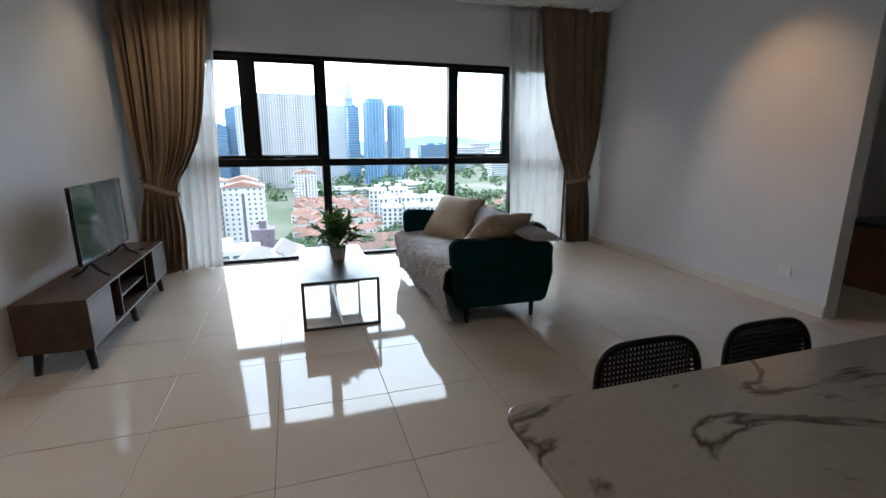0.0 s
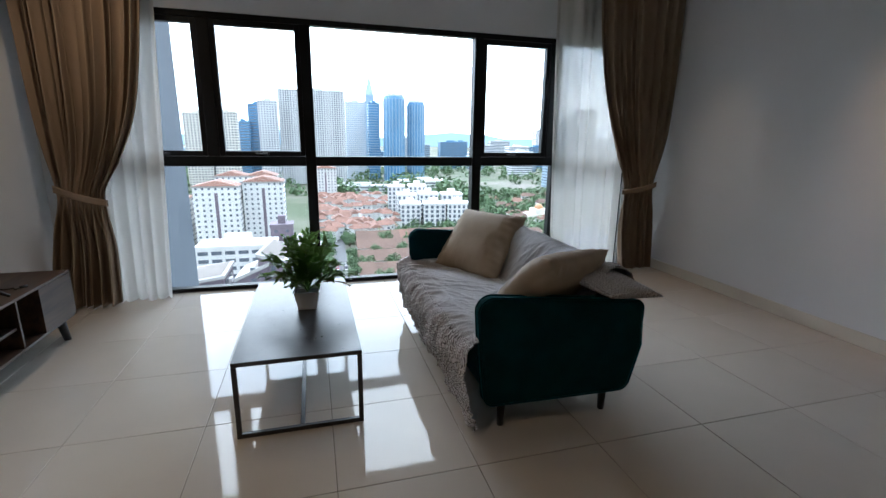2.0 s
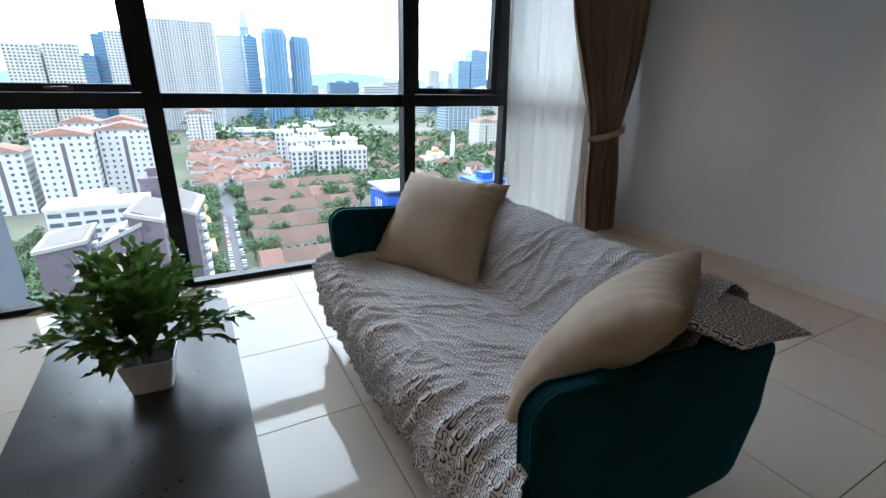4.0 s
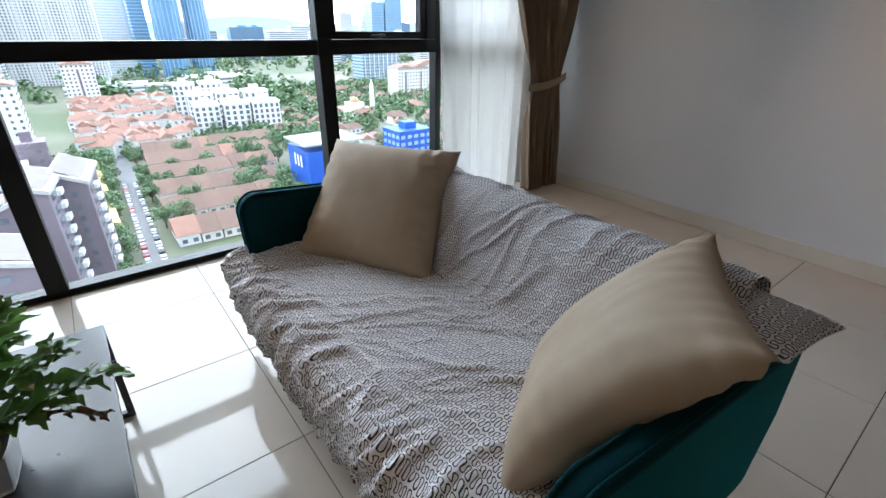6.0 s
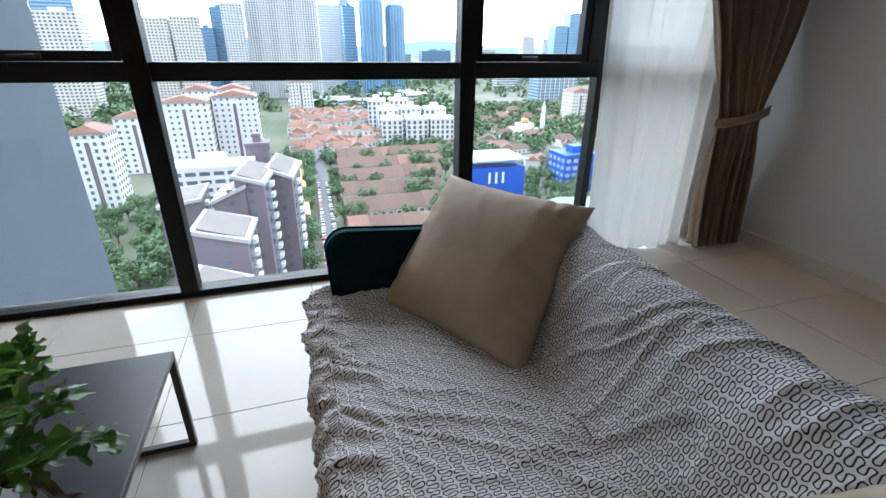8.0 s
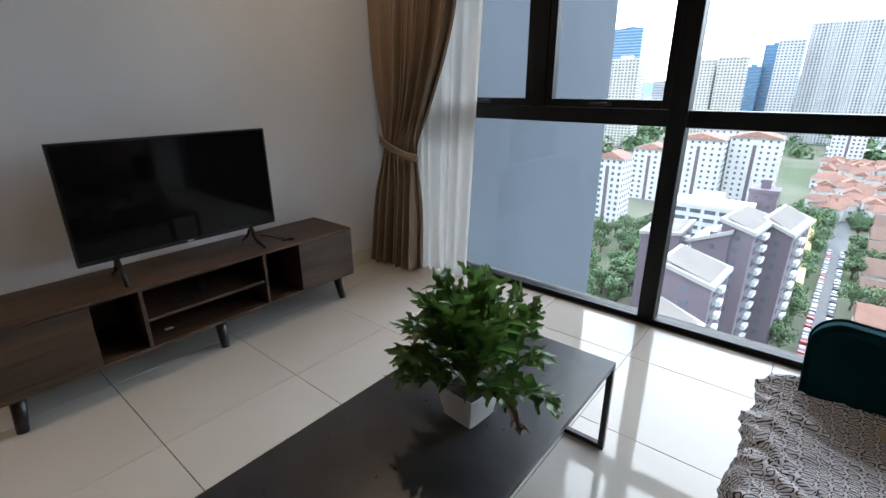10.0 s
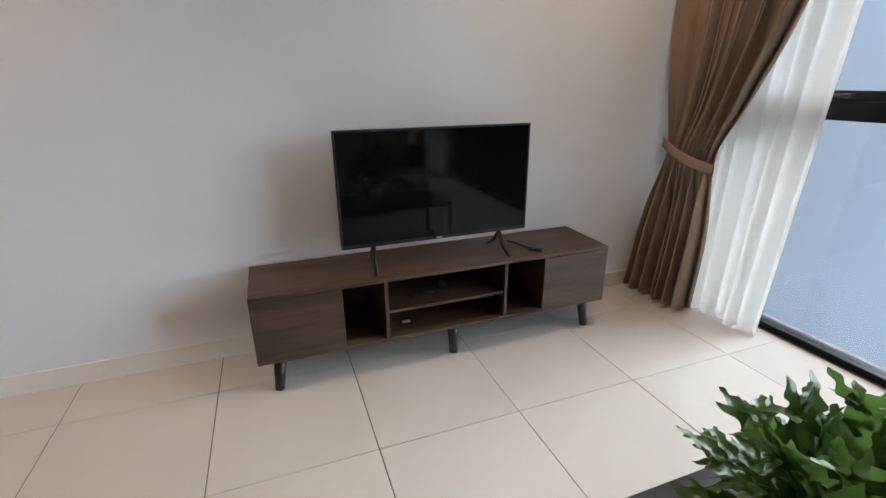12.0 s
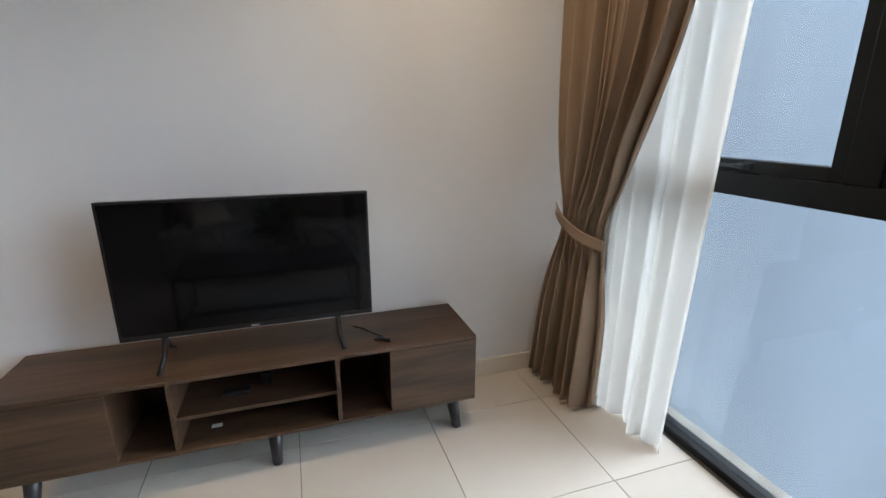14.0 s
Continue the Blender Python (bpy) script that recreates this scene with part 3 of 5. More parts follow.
def squiggle_material():
    """White cotton with rows of grey meandering lines; uv is in metres."""
    m = bpy.data.materials.new("squiggle_cotton")
    m.use_nodes = True
    nt = m.node_tree
    b = nt.nodes["Principled BSDF"]
    N = nt.nodes.new

    def mth(op, a, b_=None, c=None):
        n = N("ShaderNodeMath")
        n.operation = op
        for i, v in enumerate((a, b_, c)):
            if v is None:
                continue
            if isinstance(v, (int, float)):
                n.inputs[i].default_value = v
            else:
                link(nt, v, n.inputs[i])
        return n.outputs[0]

    at = N("ShaderNodeTexCoord")
    wob = N("ShaderNodeTexNoise")
    wob.inputs["Scale"].default_value, wob.inputs["Detail"].default_value = 9, 1
    link(nt, at.outputs["UV"], wob.inputs["Vector"])
    sep = N("ShaderNodeSeparateXYZ")
    link(nt, at.outputs["UV"], sep.inputs[0])
    u = mth("ADD", sep.outputs[0], mth("MULTIPLY", mth("SUBTRACT", wob.outputs["Fac"], 0.5), 0.020))
    v = mth("ADD", sep.outputs[1], mth("MULTIPLY", mth("SUBTRACT", wob.outputs["Fac"], 0.5), 0.02))
    # rows of a rounded meander: leaning strokes joined by loops that are wider than their necks
    pitch, r, o, h, w = 0.0290, 0.0041, 0.0011, 0.0063, 0.00155
    row = mth("FLOOR", mth("DIVIDE", v, pitch))
    local = mth("MULTIPLY", mth("SUBTRACT", mth("FRACT", mth("DIVIDE", v, pitch)), 0.5), pitch)
    shift = mth("FRACT", mth("MULTIPLY", mth("SINE", mth("MULTIPLY", row, 12.9898)), 43758.5))
    tall = mth("ADD", 1.0, mth("MULTIPLY", 0.22, mth("SINE", mth("ADD", mth("MULTIPLY", u, 130), mth("MULTIPLY", row, 2.3)))))
    local = mth("DIVIDE", local, tall)
    cell = mth("SUBTRACT", mth("MULTIPLY", mth("FRACT", mth("ADD", mth("DIVIDE", u, 4 * r), shift)), 4 * r), 2 * r)
    xf = mth("ABSOLUTE", cell)
    up, down = mth("MAXIMUM", mth("SUBTRACT", local, h), 0.0), mth("MAXIMUM", mth("SUBTRACT", mth("MULTIPLY", local, -1.0), h), 0.0)
    stroke = mth("ABSOLUTE", mth("SUBTRACT", mth("SUBTRACT", xf, r), mth("MULTIPLY", local, o / h)))
    rest_x = mth("SUBTRACT", 2 * r, xf)
    loop_up = mth("ABSOLUTE", mth("SUBTRACT", mth("SQRT", mth("ADD", mth("MULTIPLY", xf, xf), mth("MULTIPLY", up, up))), r + o))
    loop_down = mth("ABSOLUTE", mth("SUBTRACT", mth("SQRT", mth("ADD", mth("MULTIPLY", rest_x, rest_x), mth("MULTIPLY", down, down))), r + o))
    is_up, is_down = mth("GREATER_THAN", up, 0.0), mth("GREATER_THAN", down, 0.0)
    middle = mth("SUBTRACT", mth("SUBTRACT", 1.0, is_up), is_down)
    dist = mth("ADD", mth("ADD", mth("MULTIPLY", is_up, loop_up), mth("MULTIPLY", is_down, loop_down)), mth("MULTIPLY", middle, stroke))
    line = mth("SUBTRACT", 1.0, mth("DIVIDE", mth("SUBTRACT", dist, w * 0.6), w * 0.6))
    line = mth("MAXIMUM", 0.0, mth("MINIMUM", 1.0, line))
    mix = N("ShaderNodeMix")
    mix.data_type = "RGBA"
    mix.inputs["A"].default_value, mix.inputs["B"].default_value = (0.70, 0.69, 0.715, 1), (0.035, 0.030, 0.034, 1)
    link(nt, line, mix.inputs["Factor"])
    link(nt, mix.outputs["Result"], b.inputs["Base Color"])
    b.inputs["Roughness"].default_value, b.inputs["Specular IOR Level"].default_value = 0.85, 0.2
    turn = N("ShaderNodeMapping")
    turn.inputs["Rotation"].default_value, turn.inputs["Scale"].default_value = (0, 0, 0.5), (1.0, 0.35, 1.0)
    link(nt, at.outputs["UV"], turn.inputs["Vector"])
    crease = N("ShaderNodeTexNoise")
    crease.inputs["Scale"].default_value, crease.inputs["Detail"].default_value, crease.inputs["Distortion"].default_value = 38, 4, 0.8
    link(nt, turn.outputs["Vector"], crease.inputs["Vector"])
    pucker = N("ShaderNodeTexNoise")
    pucker.inputs["Scale"].default_value, pucker.inputs["Detail"].default_value = 42, 5
    link(nt, at.outputs["UV"], pucker.inputs["Vector"])
    bp = N("ShaderNodeBump")
    bp.inputs["Strength"].default_value, bp.inputs["Distance"].default_value = 0.32, 0.008
    link(nt, mth("ADD", crease.outputs["Fac"], mth("MULTIPLY", pucker.outputs["Fac"], 0.45)), bp.inputs["Height"])
    link(nt, bp.outputs["Normal"], b.inputs["Normal"])
    return m


SQUIGGLE = squiggle_material()
COVER = [(1.185, 0.07), (1.155, 0.18), (1.125, 0.30), (1.115, 0.38), (1.15, 0.435), (1.25, 0.455), (1.45, 0.45), (1.62, 0.44), (1.72, 0.44), (1.77, 0.48), (1.815, 0.58), (1.85, 0.68), (1.895, 0.75), (1.955, 0.77), (2.02, 0.745), (2.055, 0.66), (2.07, 0.52), (2.075, 0.38), (2.08, 0.28)]


def along(poly, s):
    lens = [math.dist(a, b) for a, b in zip(poly, poly[1:])]
    d = s * sum(lens)
    for i, (a, b) in enumerate(zip(poly, poly[1:])):
        if d <= lens[i] or i == len(lens) - 1:
            t = d / lens[i]
            p0, p3 = poly[max(i - 1, 0)], poly[min(i + 2, len(poly) - 1)]
            return [0.5 * (2 * a[k] + (b[k] - p0[k]) * t + (2 * p0[k] - 5 * a[k] + 4 * b[k] - p3[k]) * t * t + (3 * a[k] - p0[k] - 3 * b[k] + p3[k]) * t ** 3) for k in (0, 1)], (b[0] - a[0], b[1] - a[1])
        d -= lens[i]


COVER_LEN = sum(math.dist(a, b) for a, b in zip(COVER, COVER[1:]))
CY0, CY1 = 3.345, 4.865


def wrinkle(u, v):
    p = Vector((u * 3.4, v * 2.2, 0))
    a = noise.noise(p * 1.6) * 0.55
    ridge = 0
    for k, (fx, fy, s) in enumerate(((8.0, 2.4, 0.9), (4.5, 7.5, 0.45), (13, 5, 0.55), (21, 11, 0.35))):
        q = noise.noise(Vector((u * fx + 1.5 * a, v * fy + 1.1 * a, 7.3 * k)))
        ridge += s * (1 - abs(q) * 2.6) ** 3 if abs(q) < 0.38 else 0
    return a, ridge


def cover_at(s, w):
    (x, z), (dx, dz) = along(COVER, s)
    n = math.hypot(dx, dz) or 1
    nx, nz = -dz / n, dx / n
    front = 1 - ease((s - 0.16) / 0.12)
    a, ridge = wrinkle(w * 1.5 + 0.55 * s * COVER_LEN, s * COVER_LEN)
    d = 0.016 * a + 0.0095 * ridge * (1.0 + 1.4 * front)
    edge = min(w, 1 - w) * 1.5
    y = CY0 - 0.115 * front + (CY1 - CY0 + 0.17 * front) * w + 0.02 * noise.noise(Vector((s * 5, w * 2, 3)))
    lift = 0.0
    if edge < 0.10 and 0.18 < s < 0.62:
        lift = 0.03 * (1 - edge / 0.10) ** 2
    hem = 0.05 * noise.noise(Vector((w * 4, 0, 9))) if s < 0.12 else 0
    return Vector((x + nx * d, y, z + nz * d + lift + hem * (1 - s / 0.12 if s < 0.12 else 0)))


sofa_cover = thing("sofa_cover", "crumpled white cover with grey squiggles over the sofa", "bedspread")
for fall, s0, s1, rows in (("front_drop", 0.0, 0.205, 66), ("seat_panel", 0.205, 0.505, 94), ("back_panel", 0.505, 1.0, 140)):
    cloth = part(fall, grid(bmesh.new(), rows, 330, lambda s, w, s0=s0, s1=s1: cover_at(s0 + (s1 - s0) * s, w), lambda s, w, s0=s0, s1=s1: (w * (CY1 - CY0), (s0 + (s1 - s0) * s) * COVER_LEN)), SQUIGGLE, sofa_cover, smooth=True)
    thick(cloth, 0.006, -1.0)


def pillow(name, a, r, b, l, puff, mat, label, seed, arch=0.0):
    """A filled square cushion with its corners at a, r, b, l (in order round the face)."""
    a, r, b, l = (Vector(p) for p in (a, r, b, l))
    normal = (r - a).cross(b - r).normalized()
    rng = random.Random(seed)
    off = Vector((rng.uniform(0, 9), rng.uniform(0, 9), 0))
    bm = bmesh.new()
    n = 44
    for side in (1, -1):
        def f(u, v, side=side):
            p, q = 2 * u - 1, 2 * v - 1
            # sides drawn in between the corners
            pp = p * (1 - 0.075 * (1 - q * q) * p * p)
            qq = q * (1 - 0.075 * (1 - p * p) * q * q)
            base = (a * (1 - pp) * (1 - qq) + r * (1 + pp) * (1 - qq) + b * (1 + pp) * (1 + qq) + l * (1 - pp) * (1 + qq)) / 4
            h = max(0, (1 - p ** 4) * (1 - q ** 4)) ** 0.55 * (0.80 + 0.20 * (1 - p * p) * (1 - q * q))
            rim = max(abs(p), abs(q))
            crease = noise.noise(Vector((u * 3, v * 3, 2)) + off) * 0.10
            gate = 0.5 + 0.9 * noise.noise(Vector((u * 4, v * 4, 8)) + off)
            pull = 0.17 * max(0, gate) * (math.sin(29 * q + 30 * crease) * max(0, abs(p) - 0.55) + math.sin(27 * p + 30 * crease) * max(0, abs(q) - 0.6))
            ripple = noise.noise(Vector((u * 14, v * 5, 5)) + off) * 0.06 * rim
            base = base + normal * arch * (1 - q * q) * (p + 1) / 2
            return base + normal * side * puff / 2 * (h * (1 + crease) + (pull + ripple) * (h > 0.02))
        grid(bm, n, n, f, lambda u, v: ((r - a).length * u, (l - a).length * v))
    bmesh.ops.remove_doubles(bm, verts=bm.verts[:], dist=0.0004)
    ob = part(name, bm, mat, smooth=True)
    return tagged(ob, label, "pillow", group="sofa pillows" if mat is PILLOW else "")


pillow("pillow", (1.70, 5.02, 0.84), (1.995, 4.493, 0.845), (1.672, 4.275, 0.425), (1.365, 4.79, 0.435), 0.23, PILLOW, "plump beige cotton pillow leaning on the far armrest", 1)
pillow("pillow", (1.984, 3.485, 0.84), (1.475, 3.185, 0.888), (1.258, 3.485, 0.425), (1.765, 3.78, 0.40), 0.21, PILLOW, "plump beige cotton pillow tipped over the near armrest", 2, -0.035)

pillow("patterned_cushion", (1.70, 3.42, 0.725), (1.965, 3.47, 0.745), (2.105, 3.19, 0.665), (1.83, 3.225, 0.675), 0.08, SQUIGGLE, "small squiggle-patterned cushion poking over the sofa's corner", 4)

# ---- plant ----
def leaf_material(name, colour, back, rough):
    m = material(name, colour, rough, vary=0.35, scale=18, bump=0.2, bump_scale=70)
    nt = m.node_tree
    b, out = nt.nodes["Principled BSDF"], nt.nodes["Material Output"]
    tr = nt.nodes.new("ShaderNodeBsdfTranslucent")
    tr.inputs["Color"].default_value = (*back, 1)
    mix = nt.nodes.new("ShaderNodeMixShader")
    mix.inputs[0].default_value = 0.32
    link(nt, b.outputs[0], mix.inputs[1])
    link(nt, tr.outputs[0], mix.inputs[2])
    link(nt, mix.outputs[0], out.inputs["Surface"])
    return m


FROND = leaf_material("fern_leaf", (0.058, 0.125, 0.026), (0.13, 0.25, 0.05), 0.30)
DEADLEAF = leaf_material("dry_leaf", (0.11, 0.05, 0.025), (0.12, 0.06, 0.02), 0.7)
plant = thing("potted_plant", "bushy green fern in a square white pot", "plant", (0.428, 4.215, TZ + 0.001), -5)
b = bmesh.new()
ring = []
for z, r in ((0.0, 0.054), (0.005, 0.057), (0.012, 0.057), (0.100, 0.074), (0.108, 0.075), (0.111, 0.072), (0.095, 0.068)):
    loop = []
    for k in range(24):
        a = 2 * math.pi * k / 24
        c, s = math.cos(a), math.sin(a)
        q = (abs(c) ** 14 + abs(s) ** 14) ** (-1 / 14)
        loop.append(b.verts.new((r * q * c, r * q * s, z)))
    ring.append(loop)
for ra, rb in zip(ring, ring[1:]):
    for k in range(24):
        b.faces.new((ra[k], ra[(k + 1) % 24], rb[(k + 1) % 24], rb[k]))
b.faces.new(ring[0][::-1])
part("pot", b, POT, plant, "square white glazed pot")
part("soil", boxes((-0.064, 0.064, -0.064, 0.064, 0.07, 0.094), bevel=0.008), SOIL, plant)


def frond(length, az, rise, droop, width, rng):
    """A strap frond whose outer half splits into toothed, antler-like fingers."""
    ca, sa = math.cos(az), math.sin(az)
    bm = bmesh.new()
    bend, twist = rng.uniform(-0.25, 0.25), rng.uniform(-0.5, 0.5)
    p0, p1 = rng.uniform(0, 9), rng.uniform(0, 9)
    across = Vector((-sa, ca, 0))

    def spine(s):
        r = length * math.cos(rise) * s * (1 + 0.12 * math.sin(3 * s + p0))
        return Vector((ca * r, sa * r, 0.095 + length * (math.sin(rise) * s - droop * s ** 2.2))) + across * bend * length * s * s

    def finger(base, axis, side, up, ln, w, teeth, ph, curl, nu=12):
        def f(u, v):
            q = 2 * v - 1
            tip = (1 - u) ** 0.55 if u > 0.5 else 0.68 + 0.12 * math.sin(u * 6)
            tooth = 1 + 0.45 * math.sin(teeth * 6.28 * u + ph + (2.0 if q > 0 else 0))
            ww = w * max(tip, 0.02) * (tooth if 0.15 < u < 0.96 else 1)
            wave = 0.30 * ww * math.sin(7 * u + ph + 2 * q) * abs(q)
            return base + axis * ln * u + side * ww * q + up * (wave + 0.22 * ww * q * q + curl * u * u * ln)
        grid(bm, nu, 4, f)

    def blade(u, v):
        q = 2 * v - 1
        side = across + Vector((0, 0, twist * u))
        body = 0.16 + 0.84 * ease((u - 0.12) * 1.7)
        lobe = 1 + 0.34 * math.sin(19 * u + p1 + (1.9 if q > 0 else 0)) * ease((u - 0.2) * 3)
        w = width * body * lobe * (1 if u < 0.8 else max(0.25, 1 - (u - 0.8) * 3.2))
        wave = 0.40 * w * math.sin(17 * u + p1 + 2.2 * q) * abs(q) * ease(u * 1.6)
        return spine(u) + side * w * q + Vector((0, 0, wave + 0.35 * w * q * q))

    grid(bm, 30, 6, blade)
    n = rng.randint(8, 11)
    for k in range(n):
        s = 0.40 + 0.58 * k / (n - 1)
        d = (spine(min(1, s + 0.04)) - spine(s - 0.04)).normalized()
        sign = 1 if k % 2 else -1
        sd = (across + Vector((0, 0, twist * s))).normalized() * sign
        axis = (d * rng.uniform(0.6, 1.1) + sd * rng.uniform(0.7, 1.2) * (1.2 - 0.6 * s) + Vector((0, 0, rng.uniform(-0.35, 0.25)))).normalized()
        up = axis.cross(sd).normalized()
        if up.z < 0:
            up = -up
        base = spine(s) + sd * width * 0.35
        finger(base, axis, axis.cross(up), up, width * rng.uniform(1.3, 2.2), width * rng.uniform(0.42, 0.62), rng.uniform(1.5, 2.6), rng.uniform(0, 6), rng.uniform(-0.7, 0.35))
    d = (spine(1) - spine(0.93)).normalized()
    for k in (-1, 0, 1):
        axis = (d + across * 0.75 * k + Vector((0, 0, rng.uniform(-0.3, 0.15)))).normalized()
        up = Vector((0, 0, 1)) if abs(axis.z) < 0.8 else Vector((ca, sa, 0))
        side = axis.cross(up).normalized()
        finger(spine(0.97), axis, side, side.cross(axis), width * rng.uniform(1.2, 1.9), width * rng.uniform(0.45, 0.6), 2.0, rng.uniform(0, 6), rng.uniform(-0.7, 0.1))
    return bm


leaf_rng = random.Random(11)
FRONDS = 28
for k in range(FRONDS):
    az = k * 2.39996 + leaf_rng.uniform(-0.3, 0.3)
    level = k / (FRONDS - 1)
    rise = radians(38 + 47 * level + leaf_rng.uniform(-7, 7))
    ln = leaf_rng.uniform(0.29, 0.37) if level > 0.3 else leaf_rng.uniform(0.27, 0.32)
    dr = (0.38 if level < 0.25 else 0.24 if level < 0.6 else 0.06) * leaf_rng.uniform(0.6, 1.15)
    part("frond", frond(ln, az, rise, dr, leaf_rng.uniform(0.029, 0.041), leaf_rng), FROND, plant, smooth=True)
part("dry_frond", frond(0.30, radians(-6), radians(38), 0.42, 0.016, leaf_rng), DEADLEAF, plant, "withered brown frond", smooth=True)


# ---- dining set ----
def marble_material():
    m = material("veined_marble", (0.60, 0.555, 0.50), 0.10, spec=0.55, coat=0.2)
    nt = m.node_tree
    b = nt.nodes["Principled BSDF"]
    at = nt.nodes.new("ShaderNodeTexCoord")
    mp = nt.nodes.new("ShaderNodeMapping")
    mp.inputs["Scale"].default_value, mp.inputs["Rotation"].default_value = (1.5, 2.6, 1), (0, 0, 0.5)
    link(nt, at.outputs["Object"], mp.inputs["Vector"])

    def vein(scale, width, dist):
        n = nt.nodes.new("ShaderNodeTexNoise")
        n.inputs["Scale"].default_value, n.inputs["Detail"].default_value, n.inputs["Distortion"].default_value = scale, 7, dist
        link(nt, mp.outputs["Vector"], n.inputs["Vector"])
        s = nt.nodes.new("ShaderNodeMath")
        s.operation = "SUBTRACT"
        s.inputs[1].default_value = 0.5
        a = nt.nodes.new("ShaderNodeMath")
        a.operation = "ABSOLUTE"
        r = nt.nodes.new("ShaderNodeMapRange")
        r.inputs["From Max"].default_value, r.inputs["To Min"].default_value, r.inputs["To Max"].default_value = width, 1, 0
        link(nt, n.outputs["Fac"], s.inputs[0])
        link(nt, s.outputs[0], a.inputs[0])
        link(nt, a.outputs[0], r.inputs["Value"])
        return r.outputs["Result"]

    mask = nt.nodes.new("ShaderNodeTexNoise")
    mask.inputs["Scale"].default_value, mask.inputs["Detail"].default_value = 2.4, 3
    link(nt, at.outputs["Object"], mask.inputs["Vector"])
    gate = nt.nodes.new("ShaderNodeMapRange")
    gate.inputs["From Min"].default_value, gate.inputs["From Max"].default_value = 0.34, 0.46
    link(nt, mask.outputs["Fac"], gate.inputs["Value"])
    mul = nt.nodes.new("ShaderNodeMath")
    mul.operation = "MULTIPLY"
    link(nt, vein(0.95, 0.030, 1.1), mul.inputs[0])
    link(nt, gate.outputs["Result"], mul.inputs[1])
    fine = nt.nodes.new("ShaderNodeMath")
    fine.operation = "MULTIPLY_ADD"
    fine.inputs[1].default_value = 0.10
    link(nt, vein(3.5, 0.03, 2.0), fine.inputs[0])
    link(nt, mul.outputs[0], fine.inputs[2])
    mix = nt.nodes.new("ShaderNodeMix")
    mix.data_type = "RGBA"
    mix.inputs["A"].default_value, mix.inputs["B"].default_value = (0.33, 0.305, 0.27, 1), (0.045, 0.028, 0.018, 1)
    link(nt, fine.outputs[0], mix.inputs["Factor"])
    link(nt, mix.outputs["Result"], b.inputs["Base Color"])
    return m


MARBLE = marble_material()
dining_table = thing("dining_table", "white marble dining table with brown veins", "table", (1.458, 0.605, 0))
b = boxes((-0.90, 0.90, -0.455, 0.455, 0.725, 0.75))
bmesh.ops.bevel(b, geom=[e for e in b.edges if abs(e.verts[0].co.z - e.verts[1].co.z) > 0.01], offset=0.06, segments=6, profile=0.5, affect="EDGES")
bmesh.ops.bevel(b, geom=[e for e in b.edges if abs(e.verts[0].co.z - e.verts[1].co.z) < 0.001], offset=0.004, segments=2, profile=0.5, affect="EDGES")
part("tabletop", b, MARBLE, dining_table, "polished white marble top with brown veins")
part("apron", boxes((-0.72, 0.72, -0.30, 0.30, 0.665, 0.7245), bevel=0.004), BLACKMETAL, dining_table)
for sx in (-0.68, 0.68):
    for sy in (-0.27, 0.27):
        b = bmesh.new()
        tube(b, [(sx * 1.04, sy * 1.08, 0), (sx, sy, 0.665)], [0.018, 0.03], 12)
        part("leg", b, BLACKMETAL, dining_table, smooth=True)


def dining_chair(x, y):
    ch = thing("dining_chair", "black dining chair with a woven mesh back", "chair", (x, y, 0), 0, "dining chairs at the table")
    part("seat", boxes((-0.21, 0.21, -0.42, 0.0, 0.43, 0.465), bevel=0.015, seg=3), BLACKPLASTIC, ch)

    def outline(s):
        a = math.pi * (1 - s)
        c, sn = math.cos(a), math.sin(a)
        return Vector((0.205 * math.copysign(abs(c) ** 0.45, c), 0.03 + 0.03 * abs(sn), 0.60 + 0.182 * abs(sn) ** 0.55))

    b = bmesh.new()
    pts = [Vector((-0.195, 0.0, 0.45)), *[outline(k / 28) for k in range(29)], Vector((0.195, 0.0, 0.45))]
    tube(b, pts, 0.013, 8)
    part("back_frame", b, BLACKPLASTIC, ch, smooth=True)
    b = bmesh.new()
    for k in range(1, 24):
        s = k / 24
        x_ = -0.19 + 0.38 * s
        top = 0.60 + 0.182 * max(0, 1 - abs(x_ / 0.205) ** 4.4) ** 0.275 - 0.008
        tube(b, [(x_, 0.035, 0.56), (x_, 0.05, top)], 0.0062, 4)
    for k in range(15):
        z = 0.56 + k * 0.0185
        half = 0.195 if z < 0.60 else 0.205 * max(0.0, 1 - ((z - 0.60) / 0.182) ** 3.6) ** 0.23 - 0.006
        if half > 0.02:
            tube(b, [(-half, 0.042, z), (half, 0.042, z)], 0.0062, 4)
    part("back_mesh", b, BLACKPLASTIC, ch, "woven black mesh")
    for lx in (-0.18, 0.18):
        for ly in (-0.38, -0.03):
            b = bmesh.new()
            tube(b, [(lx * 1.08, ly * (1.06 if ly < -0.1 else -0.5), 0), (lx, ly, 0.44)], [0.011, 0.015], 8)
            part("leg", b, BLACKMETAL, ch, smooth=True)
    return ch


dining_chair(1.16, 1.155)
dining_chair(1.69, 1.155)

